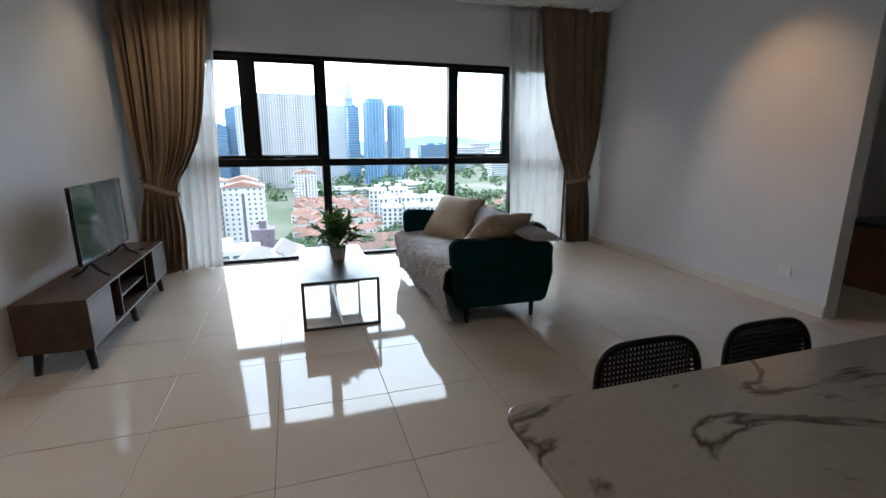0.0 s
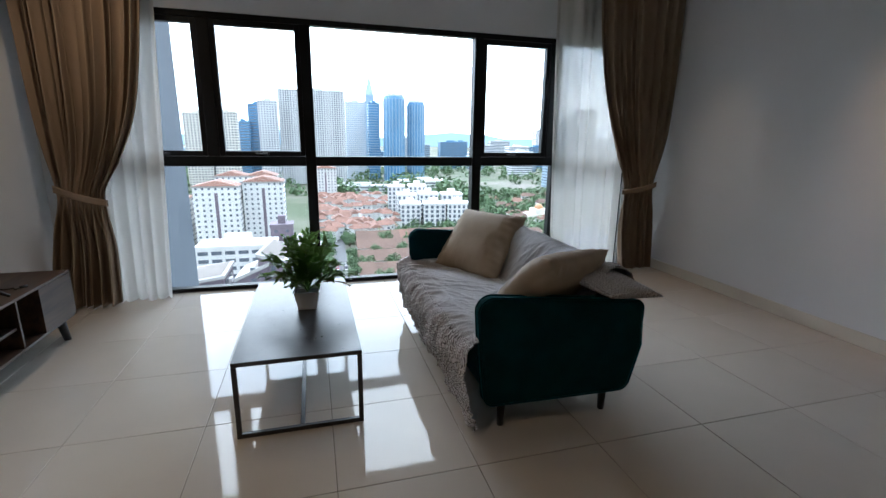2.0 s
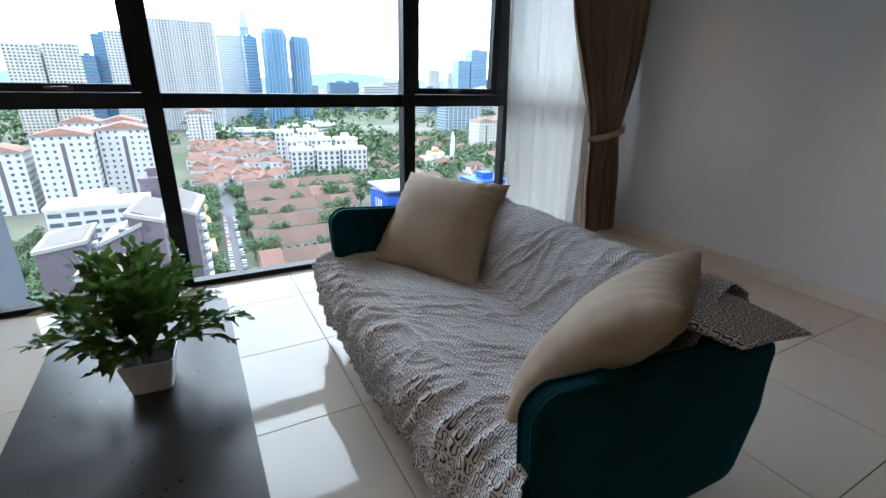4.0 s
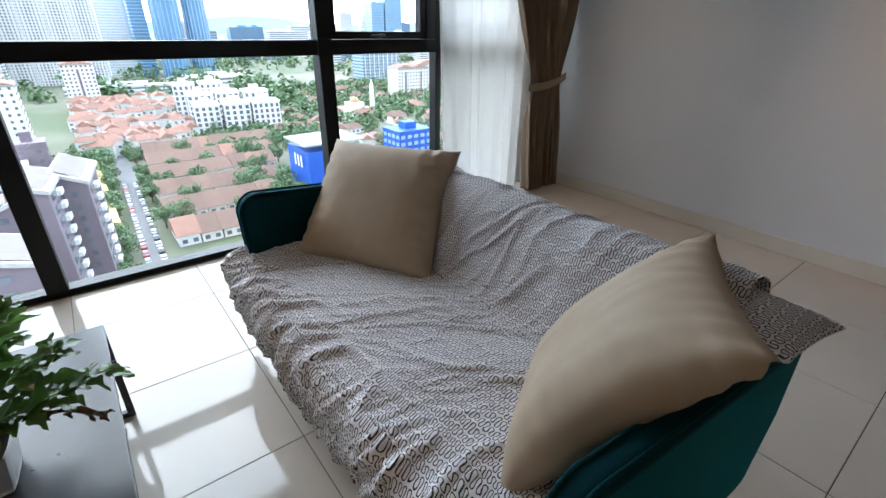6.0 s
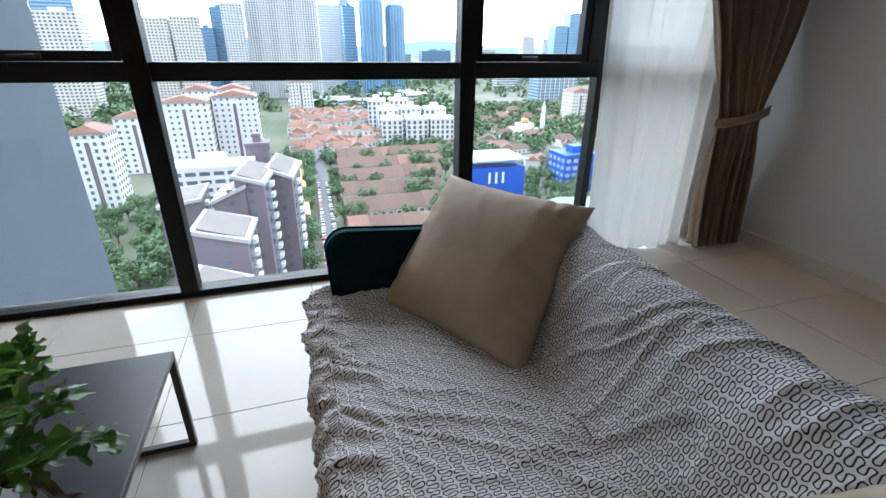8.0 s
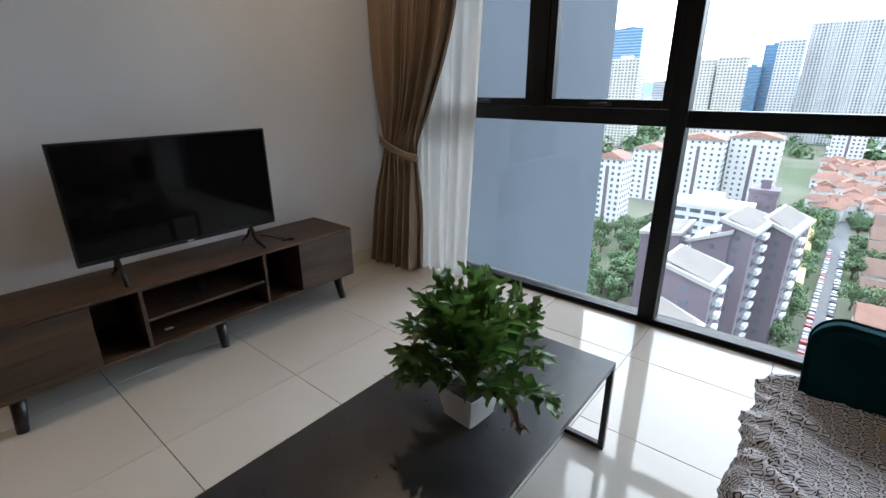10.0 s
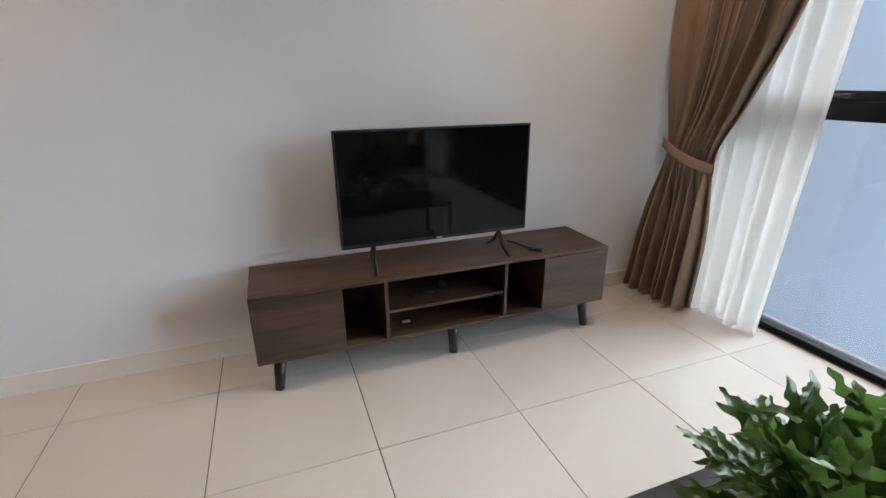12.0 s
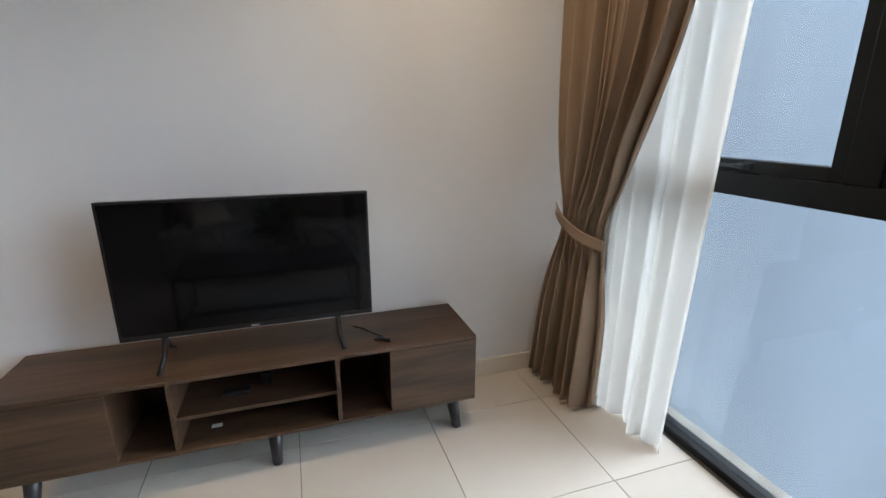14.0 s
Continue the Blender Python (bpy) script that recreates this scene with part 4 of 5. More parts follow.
# ---- fixtures ----
socket = thing("wall_socket", "white double power socket on the grey wall", "socket", (EX, 2.888, 0.31))
part("plate", boxes((-0.010, 0.0, -0.058, 0.058, -0.043, 0.043), bevel=0.003), WHITEPLASTIC, socket)
part("switch", boxes((-0.013, -0.010, 0.016, 0.038, -0.018, 0.018), bevel=0.001), WHITEPLASTIC, socket)
part("switch", boxes((-0.013, -0.010, -0.038, -0.016, -0.018, 0.018), bevel=0.001), WHITEPLASTIC, socket)
LAMPGLOW = bpy.data.materials.new("lamp_glow")
LAMPGLOW.use_nodes = True
LAMPGLOW.node_tree.nodes["Principled BSDF"].inputs["Emission Color"].default_value = (1.0, 0.72, 0.42, 1)
LAMPGLOW.node_tree.nodes["Principled BSDF"].inputs["Emission Strength"].default_value = 14
# a fitting for every row, the four added fill lamps included
for dx, dy, watts, tone in DOWNLIGHTS_AND_FILL:
    d = thing("ceiling_downlight", "small round recessed ceiling downlight, lit; four are added fill", "ceiling light", (dx, dy, TOP), 0, "recessed downlights")
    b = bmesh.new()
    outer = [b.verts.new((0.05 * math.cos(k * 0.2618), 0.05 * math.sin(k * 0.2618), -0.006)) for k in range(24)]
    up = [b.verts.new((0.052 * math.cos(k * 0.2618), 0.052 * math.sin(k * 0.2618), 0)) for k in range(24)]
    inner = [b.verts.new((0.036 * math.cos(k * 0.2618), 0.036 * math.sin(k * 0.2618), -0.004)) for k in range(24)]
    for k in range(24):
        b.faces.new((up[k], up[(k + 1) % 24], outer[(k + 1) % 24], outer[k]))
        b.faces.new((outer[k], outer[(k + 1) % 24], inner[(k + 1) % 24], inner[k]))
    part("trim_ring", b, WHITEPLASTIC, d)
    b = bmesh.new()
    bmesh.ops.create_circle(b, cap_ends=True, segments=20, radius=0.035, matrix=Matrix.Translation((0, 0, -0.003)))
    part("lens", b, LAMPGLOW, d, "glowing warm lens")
for fx, fy, tx, ty in ((3.72, 5.36, -0.05, -0.03), (3.0, 3.2, 0.07, 0.0)):
    lamp = thing("ceiling_spotlight", "small white adjustable ceiling spotlight", "spotlight", (fx, fy, TOP), 0, "white spotlights")
    b = bmesh.new()
    tube(b, [(0, 0, 0), (0, 0, -0.02)], 0.04, 20)
    part("base", b, WHITEPLASTIC, lamp, smooth=False)
    b = bmesh.new()
    tube(b, [(0, 0, -0.02), (0, 0, -0.07)], 0.008, 8)
    part("stem", b, WHITEPLASTIC, lamp)
    b = bmesh.new()
    tube(b, [(-tx, -ty, -0.065), (-tx * 0.5, 0, -0.075), (tx * 0.75, ty, -0.12)], [0.022, 0.028, 0.03], 16)
    part("lamp_head", b, WHITEPLASTIC, lamp, smooth=True)
remote = tagged(part("remote_control", boxes((-1.31, -1.27, 4.01, 4.12, 0.3135, 0.331), bevel=0.005), BLACKPLASTIC), "small black remote control on the shelf", "remote control")
adapter = tagged(part("power_adapter", boxes((-1.36, -1.32, 4.16, 4.20, 0.3135, 0.362), bevel=0.006), BLACKPLASTIC), "black plug adapter on the open shelf", "adapter")
note = tagged(part("paper_slip", boxes((-1.30, -1.275, 3.955, 3.995, 0.1795, 0.1805)), WHITEPLASTIC), "small white paper slip in the stand", "paper")
b = bmesh.new()
tube(b, [(-1.345, 4.56, 0.520), (-1.33, 4.60, 0.510), (-1.30, 4.65, 0.4885), (-1.27, 4.68, 0.4875), (-1.25, 4.64, 0.4875), (-1.24, 4.67, 0.4875)], 0.004, 6)
tube(b, [(-1.24, 4.67, 0.4915), (-1.215, 4.70, 0.4915)], 0.008, 8)
tagged(part("power_cable", b, BLACKPLASTIC, smooth=True), "short black cable lying behind the television foot", "cable")
side_cabinet = thing("side_cabinet", "low wooden cabinet with a dark top", "cabinet", (5.75, 3.0, 0))
part("body", boxes((-0.35, 0.35, -0.25, 0.25, 0, 0.62), bevel=0.005), material("oak_veneer", (0.30, 0.16, 0.07), 0.45, vary=0.15, scale=8), side_cabinet)
part("worktop", boxes((-0.37, 0.37, -0.27, 0.27, 0.62, 0.66), bevel=0.004), BLACKWOOD, side_cabinet)

# ---- outside ----
GZ = -66.0
side_wall = structure("outer_wall", boxes((-1.98, -1.69, NY + 0.2, 10.7, GZ, 25)), OUTWALL, "grey rendered side wall of the building", "wall")


def ground_material():
    m = material("city_ground", (0.2, 0.2, 0.2), 0.95)
    nt = m.node_tree
    at = nt.nodes.new("ShaderNodeTexCoord")
    n = nt.nodes.new("ShaderNodeTexNoise")
    n.inputs["Scale"].default_value, n.inputs["Detail"].default_value = 0.012, 9
    ramp = nt.nodes.new("ShaderNodeValToRGB")
    e = ramp.color_ramp.elements
    e[0].position, e[0].color = 0.38, (0.055, 0.072, 0.035, 1)
    e[1].position, e[1].color = 0.70, (0.16, 0.142, 0.122, 1)
    mid = e.new(0.5)
    mid.color = (0.10, 0.105, 0.07, 1)
    link(nt, at.outputs["Object"], n.inputs["Vector"])
    link(nt, n.outputs["Fac"], ramp.inputs["Fac"])
    link(nt, ramp.outputs["Color"], nt.nodes["Principled BSDF"].inputs["Base Color"])
    return m


ground = structure("ground", boxes((-4000, 4000, 12, 4500, GZ - 1, GZ)), ground_material(), "city ground with greenery and paving far below", "ground")
WHITEWALL = material("white_facade", (0.62, 0.61, 0.60), 0.8, vary=0.06, scale=0.15)
CREAM = material("cream_facade", (0.60, 0.565, 0.51), 0.8, vary=0.06, scale=0.15)
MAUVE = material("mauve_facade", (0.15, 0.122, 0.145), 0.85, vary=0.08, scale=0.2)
GREYFACADE = material("grey_facade", (0.56, 0.565, 0.58), 0.8, vary=0.06, scale=0.1)
BLUEGLASS = material("blue_curtain_wall", (0.085, 0.21, 0.36), 0.25, vary=0.12, scale=0.03, spec=0.7)
PALEGLASS = material("pale_curtain_wall", (0.26, 0.35, 0.44), 0.3, vary=0.12, scale=0.03, spec=0.7)
DARKWIN = material("dark_window_glass", (0.11, 0.125, 0.15), 0.15, vary=0.3, scale=0.5)
BLUEPAINT = material("cobalt_cladding", (0.01, 0.07, 0.36), 0.55, vary=0.08, scale=0.2)
TERRACOTTA = material("terracotta_tiles", (0.18, 0.092, 0.066), 0.8, vary=0.18, scale=0.6, piece=0.15)
BROWNROOF = material("brown_roof_tiles", (0.125, 0.076, 0.057), 0.85, vary=0.16, scale=0.5, piece=0.12)
FLATROOF = material("flat_roof_screed", (0.14, 0.122, 0.11), 0.9, vary=0.12, scale=0.3)
YELLOW = material("yellow_facade", (0.46, 0.35, 0.14), 0.8, vary=0.06, scale=0.2)
COPING = material("pale_coping", (0.34, 0.33, 0.32), 0.85, vary=0.06, scale=0.3)
SLATE = material("slate_blue_roofing", (0.22, 0.28, 0.35), 0.6, vary=0.1, scale=0.3)
ASPHALT = material("asphalt", (0.11, 0.11, 0.115), 0.9, vary=0.12, scale=0.3)
GOLD = material("gold_dome", (0.36, 0.17, 0.06), 0.35, vary=0.1, scale=0.4)
TREELEAF = material("tree_leaves", (0.075, 0.125, 0.055), 0.8, vary=0.4, scale=0.35)
BARK = material("bark", (0.09, 0.065, 0.045), 0.9, vary=0.2, scale=2)


def sheet(name, verts, faces, mat, parent=None, kind=""):
    me = bpy.data.meshes.new(name)
    me.from_pydata(verts, [], faces)
    me.materials.append(mat)
    ob = new(name, me)
    if parent is not None:
        ob.parent = parent
    if kind:
        ob["kind"] = kind
    return ob


def blocks(name, rows, mat, parent=None, kind=""):
    """Many plain blocks (x0, x1, y0, y1, z0, z1) in one mesh."""
    verts, faces = [], []
    for x0, x1, y0, y1, z0, z1 in rows:
        k = len(verts)
        verts += [(x0, y0, z0), (x1, y0, z0), (x1, y1, z0), (x0, y1, z0), (x0, y0, z1), (x1, y0, z1), (x1, y1, z1), (x0, y1, z1)]
        faces += [(k, k + 1, k + 5, k + 4), (k + 1, k + 2, k + 6, k + 5), (k + 2, k + 3, k + 7, k + 6), (k + 3, k, k + 4, k + 7), (k + 4, k + 5, k + 6, k + 7), (k + 3, k + 2, k + 1, k)]
    return sheet(name, verts, faces, mat, parent, kind)


def tower(label, x0, x1, y, depth, top, mat, floor_h=3.1, bay=3.2, win=(0.55, 0.5), ribs=0, bands=False, glass=None, roof="flat", rz=0.0, skip=0):
    """A block of flats or offices with its rows of windows on the two sides in view."""
    w, h = x1 - x0, top - GZ
    t = thing("tower_block", label, "building", ((x0 + x1) / 2, y + depth / 2, GZ), rz)
    blocks("wall", [(-w / 2, w / 2, -depth / 2, depth / 2, 0, h)], mat, t)
    rows = []
    floors, bays, side = max(2, int(h / floor_h)), max(2, int(w / bay)), max(2, int(depth / bay))
    fh = h / floors
    p = 0.12
    for f in range(floors):
        z0 = f * fh + fh * (1 - win[1]) / 2
        z1 = z0 + fh * win[1]
        if bands:
            rows.append((-w / 2 - p, w / 2 + p, -depth / 2 - p, depth / 2, z0, z1))
            continue
        for k in range(bays):
            if skip and k % skip == skip - 1:
                continue
            c, hw_ = -w / 2 + (k + 0.5) * w / bays, w / bays * win[0] / 2
            rows.append((c - hw_, c + hw_, -depth / 2 - p, -depth / 2 + 0.3, z0, z1))
        for s in (-1, 1):
            for k in range(side):
                c, hw_ = -depth / 2 + (k + 0.5) * depth / side, depth / side * win[0] / 2
                xw = s * w / 2
                rows.append((xw - 0.3 if s > 0 else xw - p, xw + p if s > 0 else xw + 0.3, c - hw_, c + hw_, z0, z1))
    blocks("windows", rows, glass or DARKWIN, t, "stuff")
    if ribs:
        blocks("ribs", [(-w / 2 + (k + 0.5) * w / ribs - 0.5, -w / 2 + (k + 0.5) * w / ribs + 0.5, -depth / 2 - 0.9, -depth / 2, 0, h + (1.5 if k % 3 else 4)) for k in range(ribs)], WHITEWALL, t, "stuff")
    if roof == "flat":
        blocks("parapet", [(-w / 2 - 0.3, w / 2 + 0.3, -depth / 2 - 0.3, depth / 2 + 0.3, h, h + 1.2), (-w / 6, w / 6, -depth / 5, depth / 5, h + 1.2, h + 4.5)], mat, t)
    elif roof == "gable":
        v = []
        fc = []
        n = max(1, int(w / 14))
        for k in range(n):
            a, b_ = -w / 2 + k * w / n - 0.4, -w / 2 + (k + 1) * w / n + 0.4
            m_ = (a + b_) / 2
            i0 = len(v)
            hh = h + 3.2
            v += [(a, -depth / 2 - 0.6, h), (b_, -depth / 2 - 0.6, h), (b_, depth / 2, h), (a, depth / 2, h), (m_, -depth / 2 + 2, hh), (m_, depth / 2 - 2, hh)]
            fc += [(i0, i0 + 1, i0 + 4), (i0 + 1, i0 + 2, i0 + 5, i0 + 4), (i0 + 2, i0 + 3, i0 + 5), (i0 + 3, i0, i0 + 4, i0 + 5), (i0 + 3, i0 + 2, i0 + 1, i0)]
        sheet("roof", v, fc, TERRACOTTA, t)
        # dark mauve strips up the front, standing slightly proud of the wall
        blocks("dark_strips", [(-w / 2 + (k + 0.5) * w / n - 0.9, -w / 2 + (k + 0.5) * w / n + 0.9, -depth / 2 - 0.2, -depth / 2 + 0.3, 0, h - 4) for k in range(n)], MAUVE, t)
        blocks("cornice", [(-w / 2 - 0.35, w / 2 + 0.35, -depth / 2 - 0.35, depth / 2 + 0.35, h - 1.0, h - 0.2)], COPING, t)
    return t


# high-rises on the skyline
slab_tower = tower("tall pale residential slab with ribbed balconies", -42, 50, 720, 24, 66.5, GREYFACADE, 3.0, 3.0, (0.6, 0.55), 26)
tower("pale residential tower with green roof storeys", -68, -43, 700, 22, 49, GREYFACADE, 3.1, 3.3)
tower("dark blue glazed office tower", -88, -66, 760, 30, 48, BLUEGLASS, 4, 3, (0.8, 0.3), 0, True)
tower("blue glazed office block", -104, -85, 740, 24, 22, BLUEGLASS, 4, 3, (0.8, 0.3), 0, True)
tower("wide cream residential towers in a row", -148, -119, 640, 20, 28, CREAM, 3.1, 3.4)
tower("wide cream residential towers in a row", -116, -88, 640, 20, 30, CREAM, 3.1, 3.4)
tower("cream residential tower beside the grey wall", -213, -178, 560, 22, 28, CREAM, 3.1, 3.6)
tower("dark blue office tower with pale bands", -304, -256, 800, 40, 84, BLUEGLASS, 4.2, 3, (0.8, 0.4), 0, True, PALEGLASS)
tower("pale blue residential tower", 57, 89, 800, 24, 58, GREYFACADE, 3.3, 3.0, (0.7, 0.45), 0, False, PALEGLASS)
tower("slim blue glass office tower", 92, 110, 780, 20, 56, BLUEGLASS, 4, 3, (0.8, 0.25), 0, True, PALEGLASS)


def round_tower(label, cx, cy, r, top):
    t = thing("glass_tower", label, "building", (cx, cy, GZ))
    h = top - GZ
    b = bmesh.new()
    pts = [(0, 0, 0), (0, 0, h * 0.96), (0, 0, h)]
    tube(b, pts, [r, r, r * 0.93], 40)
    part("wall", b, BLUEGLASS, t, smooth=False)
    v = []
    for k in range(20):
        a = 2 * math.pi * k / 20
        v.append((r * math.cos(a) - 0.5, r * math.cos(a) + 0.5, r * math.sin(a) - 0.5, r * math.sin(a) + 0.5, 0, h * 0.97))
    blocks("mullions", v, PALEGLASS, t, "stuff")
    blocks("floor_bands", [(-r * 0.72, r * 0.72, -r * 0.72, r * 0.72, h, h + 3)], GREYFACADE, t)
    return t


round_tower("rounded blue glass office tower", 130, 758, 17.0, 66)
round_tower("rounded blue glass office tower", 167, 766, 14.5, 58)
spire = thing("spire_tower", "pale tower with a stepped pointed spire", "building", (108, 900, GZ))
b = bmesh.new()
for hw_, z0, z1 in ((12, 0, 116), (11, 116, 134), (7, 134, 146)):
    box(b, -hw_, hw_, -hw_, hw_, z0, z1)
part("wall", b, PALEGLASS, spire)
b = bmesh.new()
bmesh.ops.create_cone(b, segments=4, radius1=9, radius2=0.6, depth=36, matrix=Matrix.Translation((0, 0, 160)))
part("spire", b, PALEGLASS, spire)
rngc = random.Random(5)
for k in range(46):
    yy = rngc.uniform(820, 1500)
    ang = radians(rngc.uniform(-22, 38))
    xx = yy * math.tan(ang)
    if ang < radians(12) and yy < 1000:
        continue
    el = rngc.uniform(-2.6, 0.5)
    wdt = rngc.uniform(22, 60)
    tower("distant pale city block", xx - wdt / 2, xx + wdt / 2, yy, 25, max(-45, yy * math.tan(radians(el))), rngc.choice([GREYFACADE, PALEGLASS, BLUEGLASS, WHITEWALL]), 4, 4.5, (0.6, 0.45), 0, True)
tower("slim distant residential tower", 755, 797, 1500, 30, 36, WHITEWALL, 4, 5)
tower("slim distant residential tower", 830, 862, 1500, 30, 29, WHITEWALL, 4, 5)
tower("dark blue distant tower", 800, 857, 1300, 40, 93, BLUEGLASS, 4, 4, (0.7, 0.35), 0, True, PALEGLASS)
tower("dark blue distant tower", 754, 795, 1300, 40, 60, BLUEGLASS, 4, 4, (0.7, 0.35), 0, True, PALEGLASS)
tower("pale blue glazed twin block", 330, 387, 600, 30, -33, PALEGLASS, 4, 3.5, (0.7, 0.4), 8)
tower("long white station building", 120, 190, 640, 40, -58, WHITEWALL, 5, 6, (0.8, 0.4), 0, True)
tower("long white station building", 0, 110, 600, 14, -59, GREYFACADE, 5, 6, (0.8, 0.4), 0, True)

# middle distance
tower("white residential tower with red roof caps", -68, -43, 300, 18, -27.5, WHITEWALL, 3.0, 3.4, (0.34, 0.42), 0, False, None, "gable")
tower("white residential tower with red roof caps", -42, -18, 310, 20, -26, WHITEWALL, 3.0, 3.4, (0.34, 0.42), 0, False, None, "gable", 0, 4)
tower("white residential tower with red roof caps", -64, -24, 345, 20, -25, WHITEWALL, 3.0, 3.4, (0.34, 0.42), 0, False, None, "gable")
tower("slim white residential tower with red roof caps", -90, -75, 235, 16, -33, WHITEWALL, 3.0, 3.0, (0.42, 0.5), 0, False, None, "gable")
tower("white residential tower with red roof caps", -91, -72, 300, 18, -35, WHITEWALL, 3.0, 3.4, (0.4, 0.45), 0, False, None, "gable")
tower("slim white tower with red roof cap", 2, 25, 520, 18, -31, WHITEWALL, 3.0, 3.0, (0.45, 0.5), 0, False, None, "gable")
tower("white residential tower with red roof caps", 270, 308, 420, 20, -37, CREAM, 3.0, 3.4, (0.4, 0.45), 0, False, None, "gable")
tower("white residential tower with red roof caps", 312, 350, 440, 20, -35, CREAM, 3.0, 3.4, (0.4, 0.45), 0, False, None, "gable")
for k, (cx, cy, ww) in enumerate(((74, 352, 16), (92, 346, 17), (110, 340, 18), (76, 378, 16), (94, 374, 16), (112, 366, 17), (72, 405, 15), (90, 400, 16))):
    tower("white modern low-rise flats with dark window boxes", cx - ww / 2, cx + ww / 2, cy, 16, -51 + 1.6 * (k % 3) + 0.16 * (cy - 340), WHITEWALL, 3.2, 3.6, (0.5, 0.66), 0, False, None, "flat", -8)
tower("long low white flats between the towers", -44, -15, 190, 14, -41, WHITEWALL, 3.1, 4.4, (0.75, 0.45))
tower("dark mauve lift block", -18, -9, 205, 9, -36, MAUVE, 3.1, 4, (0.3, 0.3))


def slant_block(x0, x1, y0, y1, top, slope, mat, label, rz=0.0):
    """A flat block whose roof slopes to one side, with pale coping and balconies."""
    t = thing("apartment_block", label, "building", ((x0 + x1) / 2, (y0 + y1) / 2, GZ), rz)
    w, d, h = (x1 - x0) / 2, (y1 - y0) / 2, top - GZ
    v = [(-w, -d, 0), (w, -d, 0), (w, d, 0), (-w, d, 0), (-w, -d, h), (w, -d, h - slope), (w, d, h - slope), (-w, d, h)]
    f = [(0, 1, 5, 4), (1, 2, 6, 5), (2, 3, 7, 6), (3, 0, 4, 7), (3, 2, 1, 0)]
    sheet("wall", v, f, mat, t)
    c = 0.5
    v = [(-w - c, -d - c, h + 0.2), (w + c, -d - c, h - slope + 0.2), (w + c, d + c, h - slope + 0.2), (-w - c, d + c, h + 0.2), (-w - c, -d - c, h - 0.7), (w + c, -d - c, h - slope - 0.7), (w + c, d + c, h - slope - 0.7), (-w - c, d + c, h - 0.7)]
    sheet("coping", v, [(0, 1, 2, 3), (4, 5, 1, 0), (5, 6, 2, 1), (6, 7, 3, 2), (7, 4, 0, 3)], COPING, t)
    v = [(-w + c, -d + c, h + 0.35), (w - c, -d + c, h - slope * 0.93 + 0.35), (w - c, d - c, h - slope * 0.93 + 0.35), (-w + c, d - c, h + 0.35)]
    sheet("roof", v, [(0, 1, 2, 3)], FLATROOF, t)
    n = int((h - slope) / 3.1)
    rows, slabs = [], []
    for k in range(n):
        z = 1 + k * 3.1
        rows.append((w - 0.3, w + 0.15, -d * 0.75, -d * 0.15, z, z + 1.7))
        rows.append((w - 0.3, w + 0.15, d * 0.1, d * 0.7, z, z + 1.7))
        rows.append((-w * 0.1, w * 0.25, -d - 0.12, -d + 0.3, z + 0.3, z + 1.6))
        slabs.append((w, w + 1.0, -d * 0.2, d * 0.15, z - 0.3, z + 0.9))
    blocks("windows", rows, DARKWIN, t, "stuff")
    blocks("balconies", slabs, WHITEWALL, t, "stuff")
    return t


slant_block(-13.5, -6.5, 128, 146, -29, 2.2, MAUVE, "mauve apartment block with a white sloping roof edge", -8)
slant_block(-5.8, 0.6, 140, 160, -30.3, 3.0, MAUVE, "mauve apartment block with a white sloping roof edge", -8)
slant_block(-21, -10.5, 104, 118, -34.3, 3.0, MAUVE, "mauve apartment block with a white sloping roof edge", -4)
slant_block(-20, -11, 84, 97, -39.3, 3.5, WHITEWALL, "white apartment block with a red terrace", -4)
slant_block(-35, -25, 136, 152, -38, -1.5, MAUVE, "mauve apartment block with a white sloping roof edge", 0)
slant_block(-20, -12, 128, 140, -35.4, -4.0, MAUVE, "mauve apartment block with a white sloping roof edge", -4)
slant_block(-36, -21, 74, 92, -44, 0.6, WHITEWALL, "low block with a flat roof and white parapet", 0)
tower("long yellow shophouse row with a flat roof", -5.0, -1.8, 178, 88, -57, YELLOW, 3.2, 3.6, (0.5, 0.4), 0, False, None, "flat", 0)
tower("long yellow shophouse row with a flat roof", 0.2, 3.8, 178, 95, -59, YELLOW, 3.2, 3.6, (0.5, 0.4), 0, False, None, "flat", 0)
blue_hall = tower("bright cobalt blue clad building", 73, 98, 185, 22, -46.5, BLUEPAINT, 9, 9, (0.0001, 0.0001), 0, False, None, "none")
blocks("windows", [(-5 + k * 3.2, -4 + k * 3.2, -11.25, -10.9, 12.5, 17.5) for k in range(3)] + [(-13.65, -13.4, -6 + k * 3.2, -5 + k * 3.2, 12.5, 17.5) for k in range(3)], WHITEWALL, blue_hall, "stuff")
blocks("roof", [(-13.9, 13.9, -11.4, 11.4, 22, 22.7)], SLATE, blue_hall)
tower("blue and white low flats", 128, 148, 200, 16, -48, BLUEPAINT, 3.1, 4, (0.62, 0.5), 0, False, PALEGLASS)


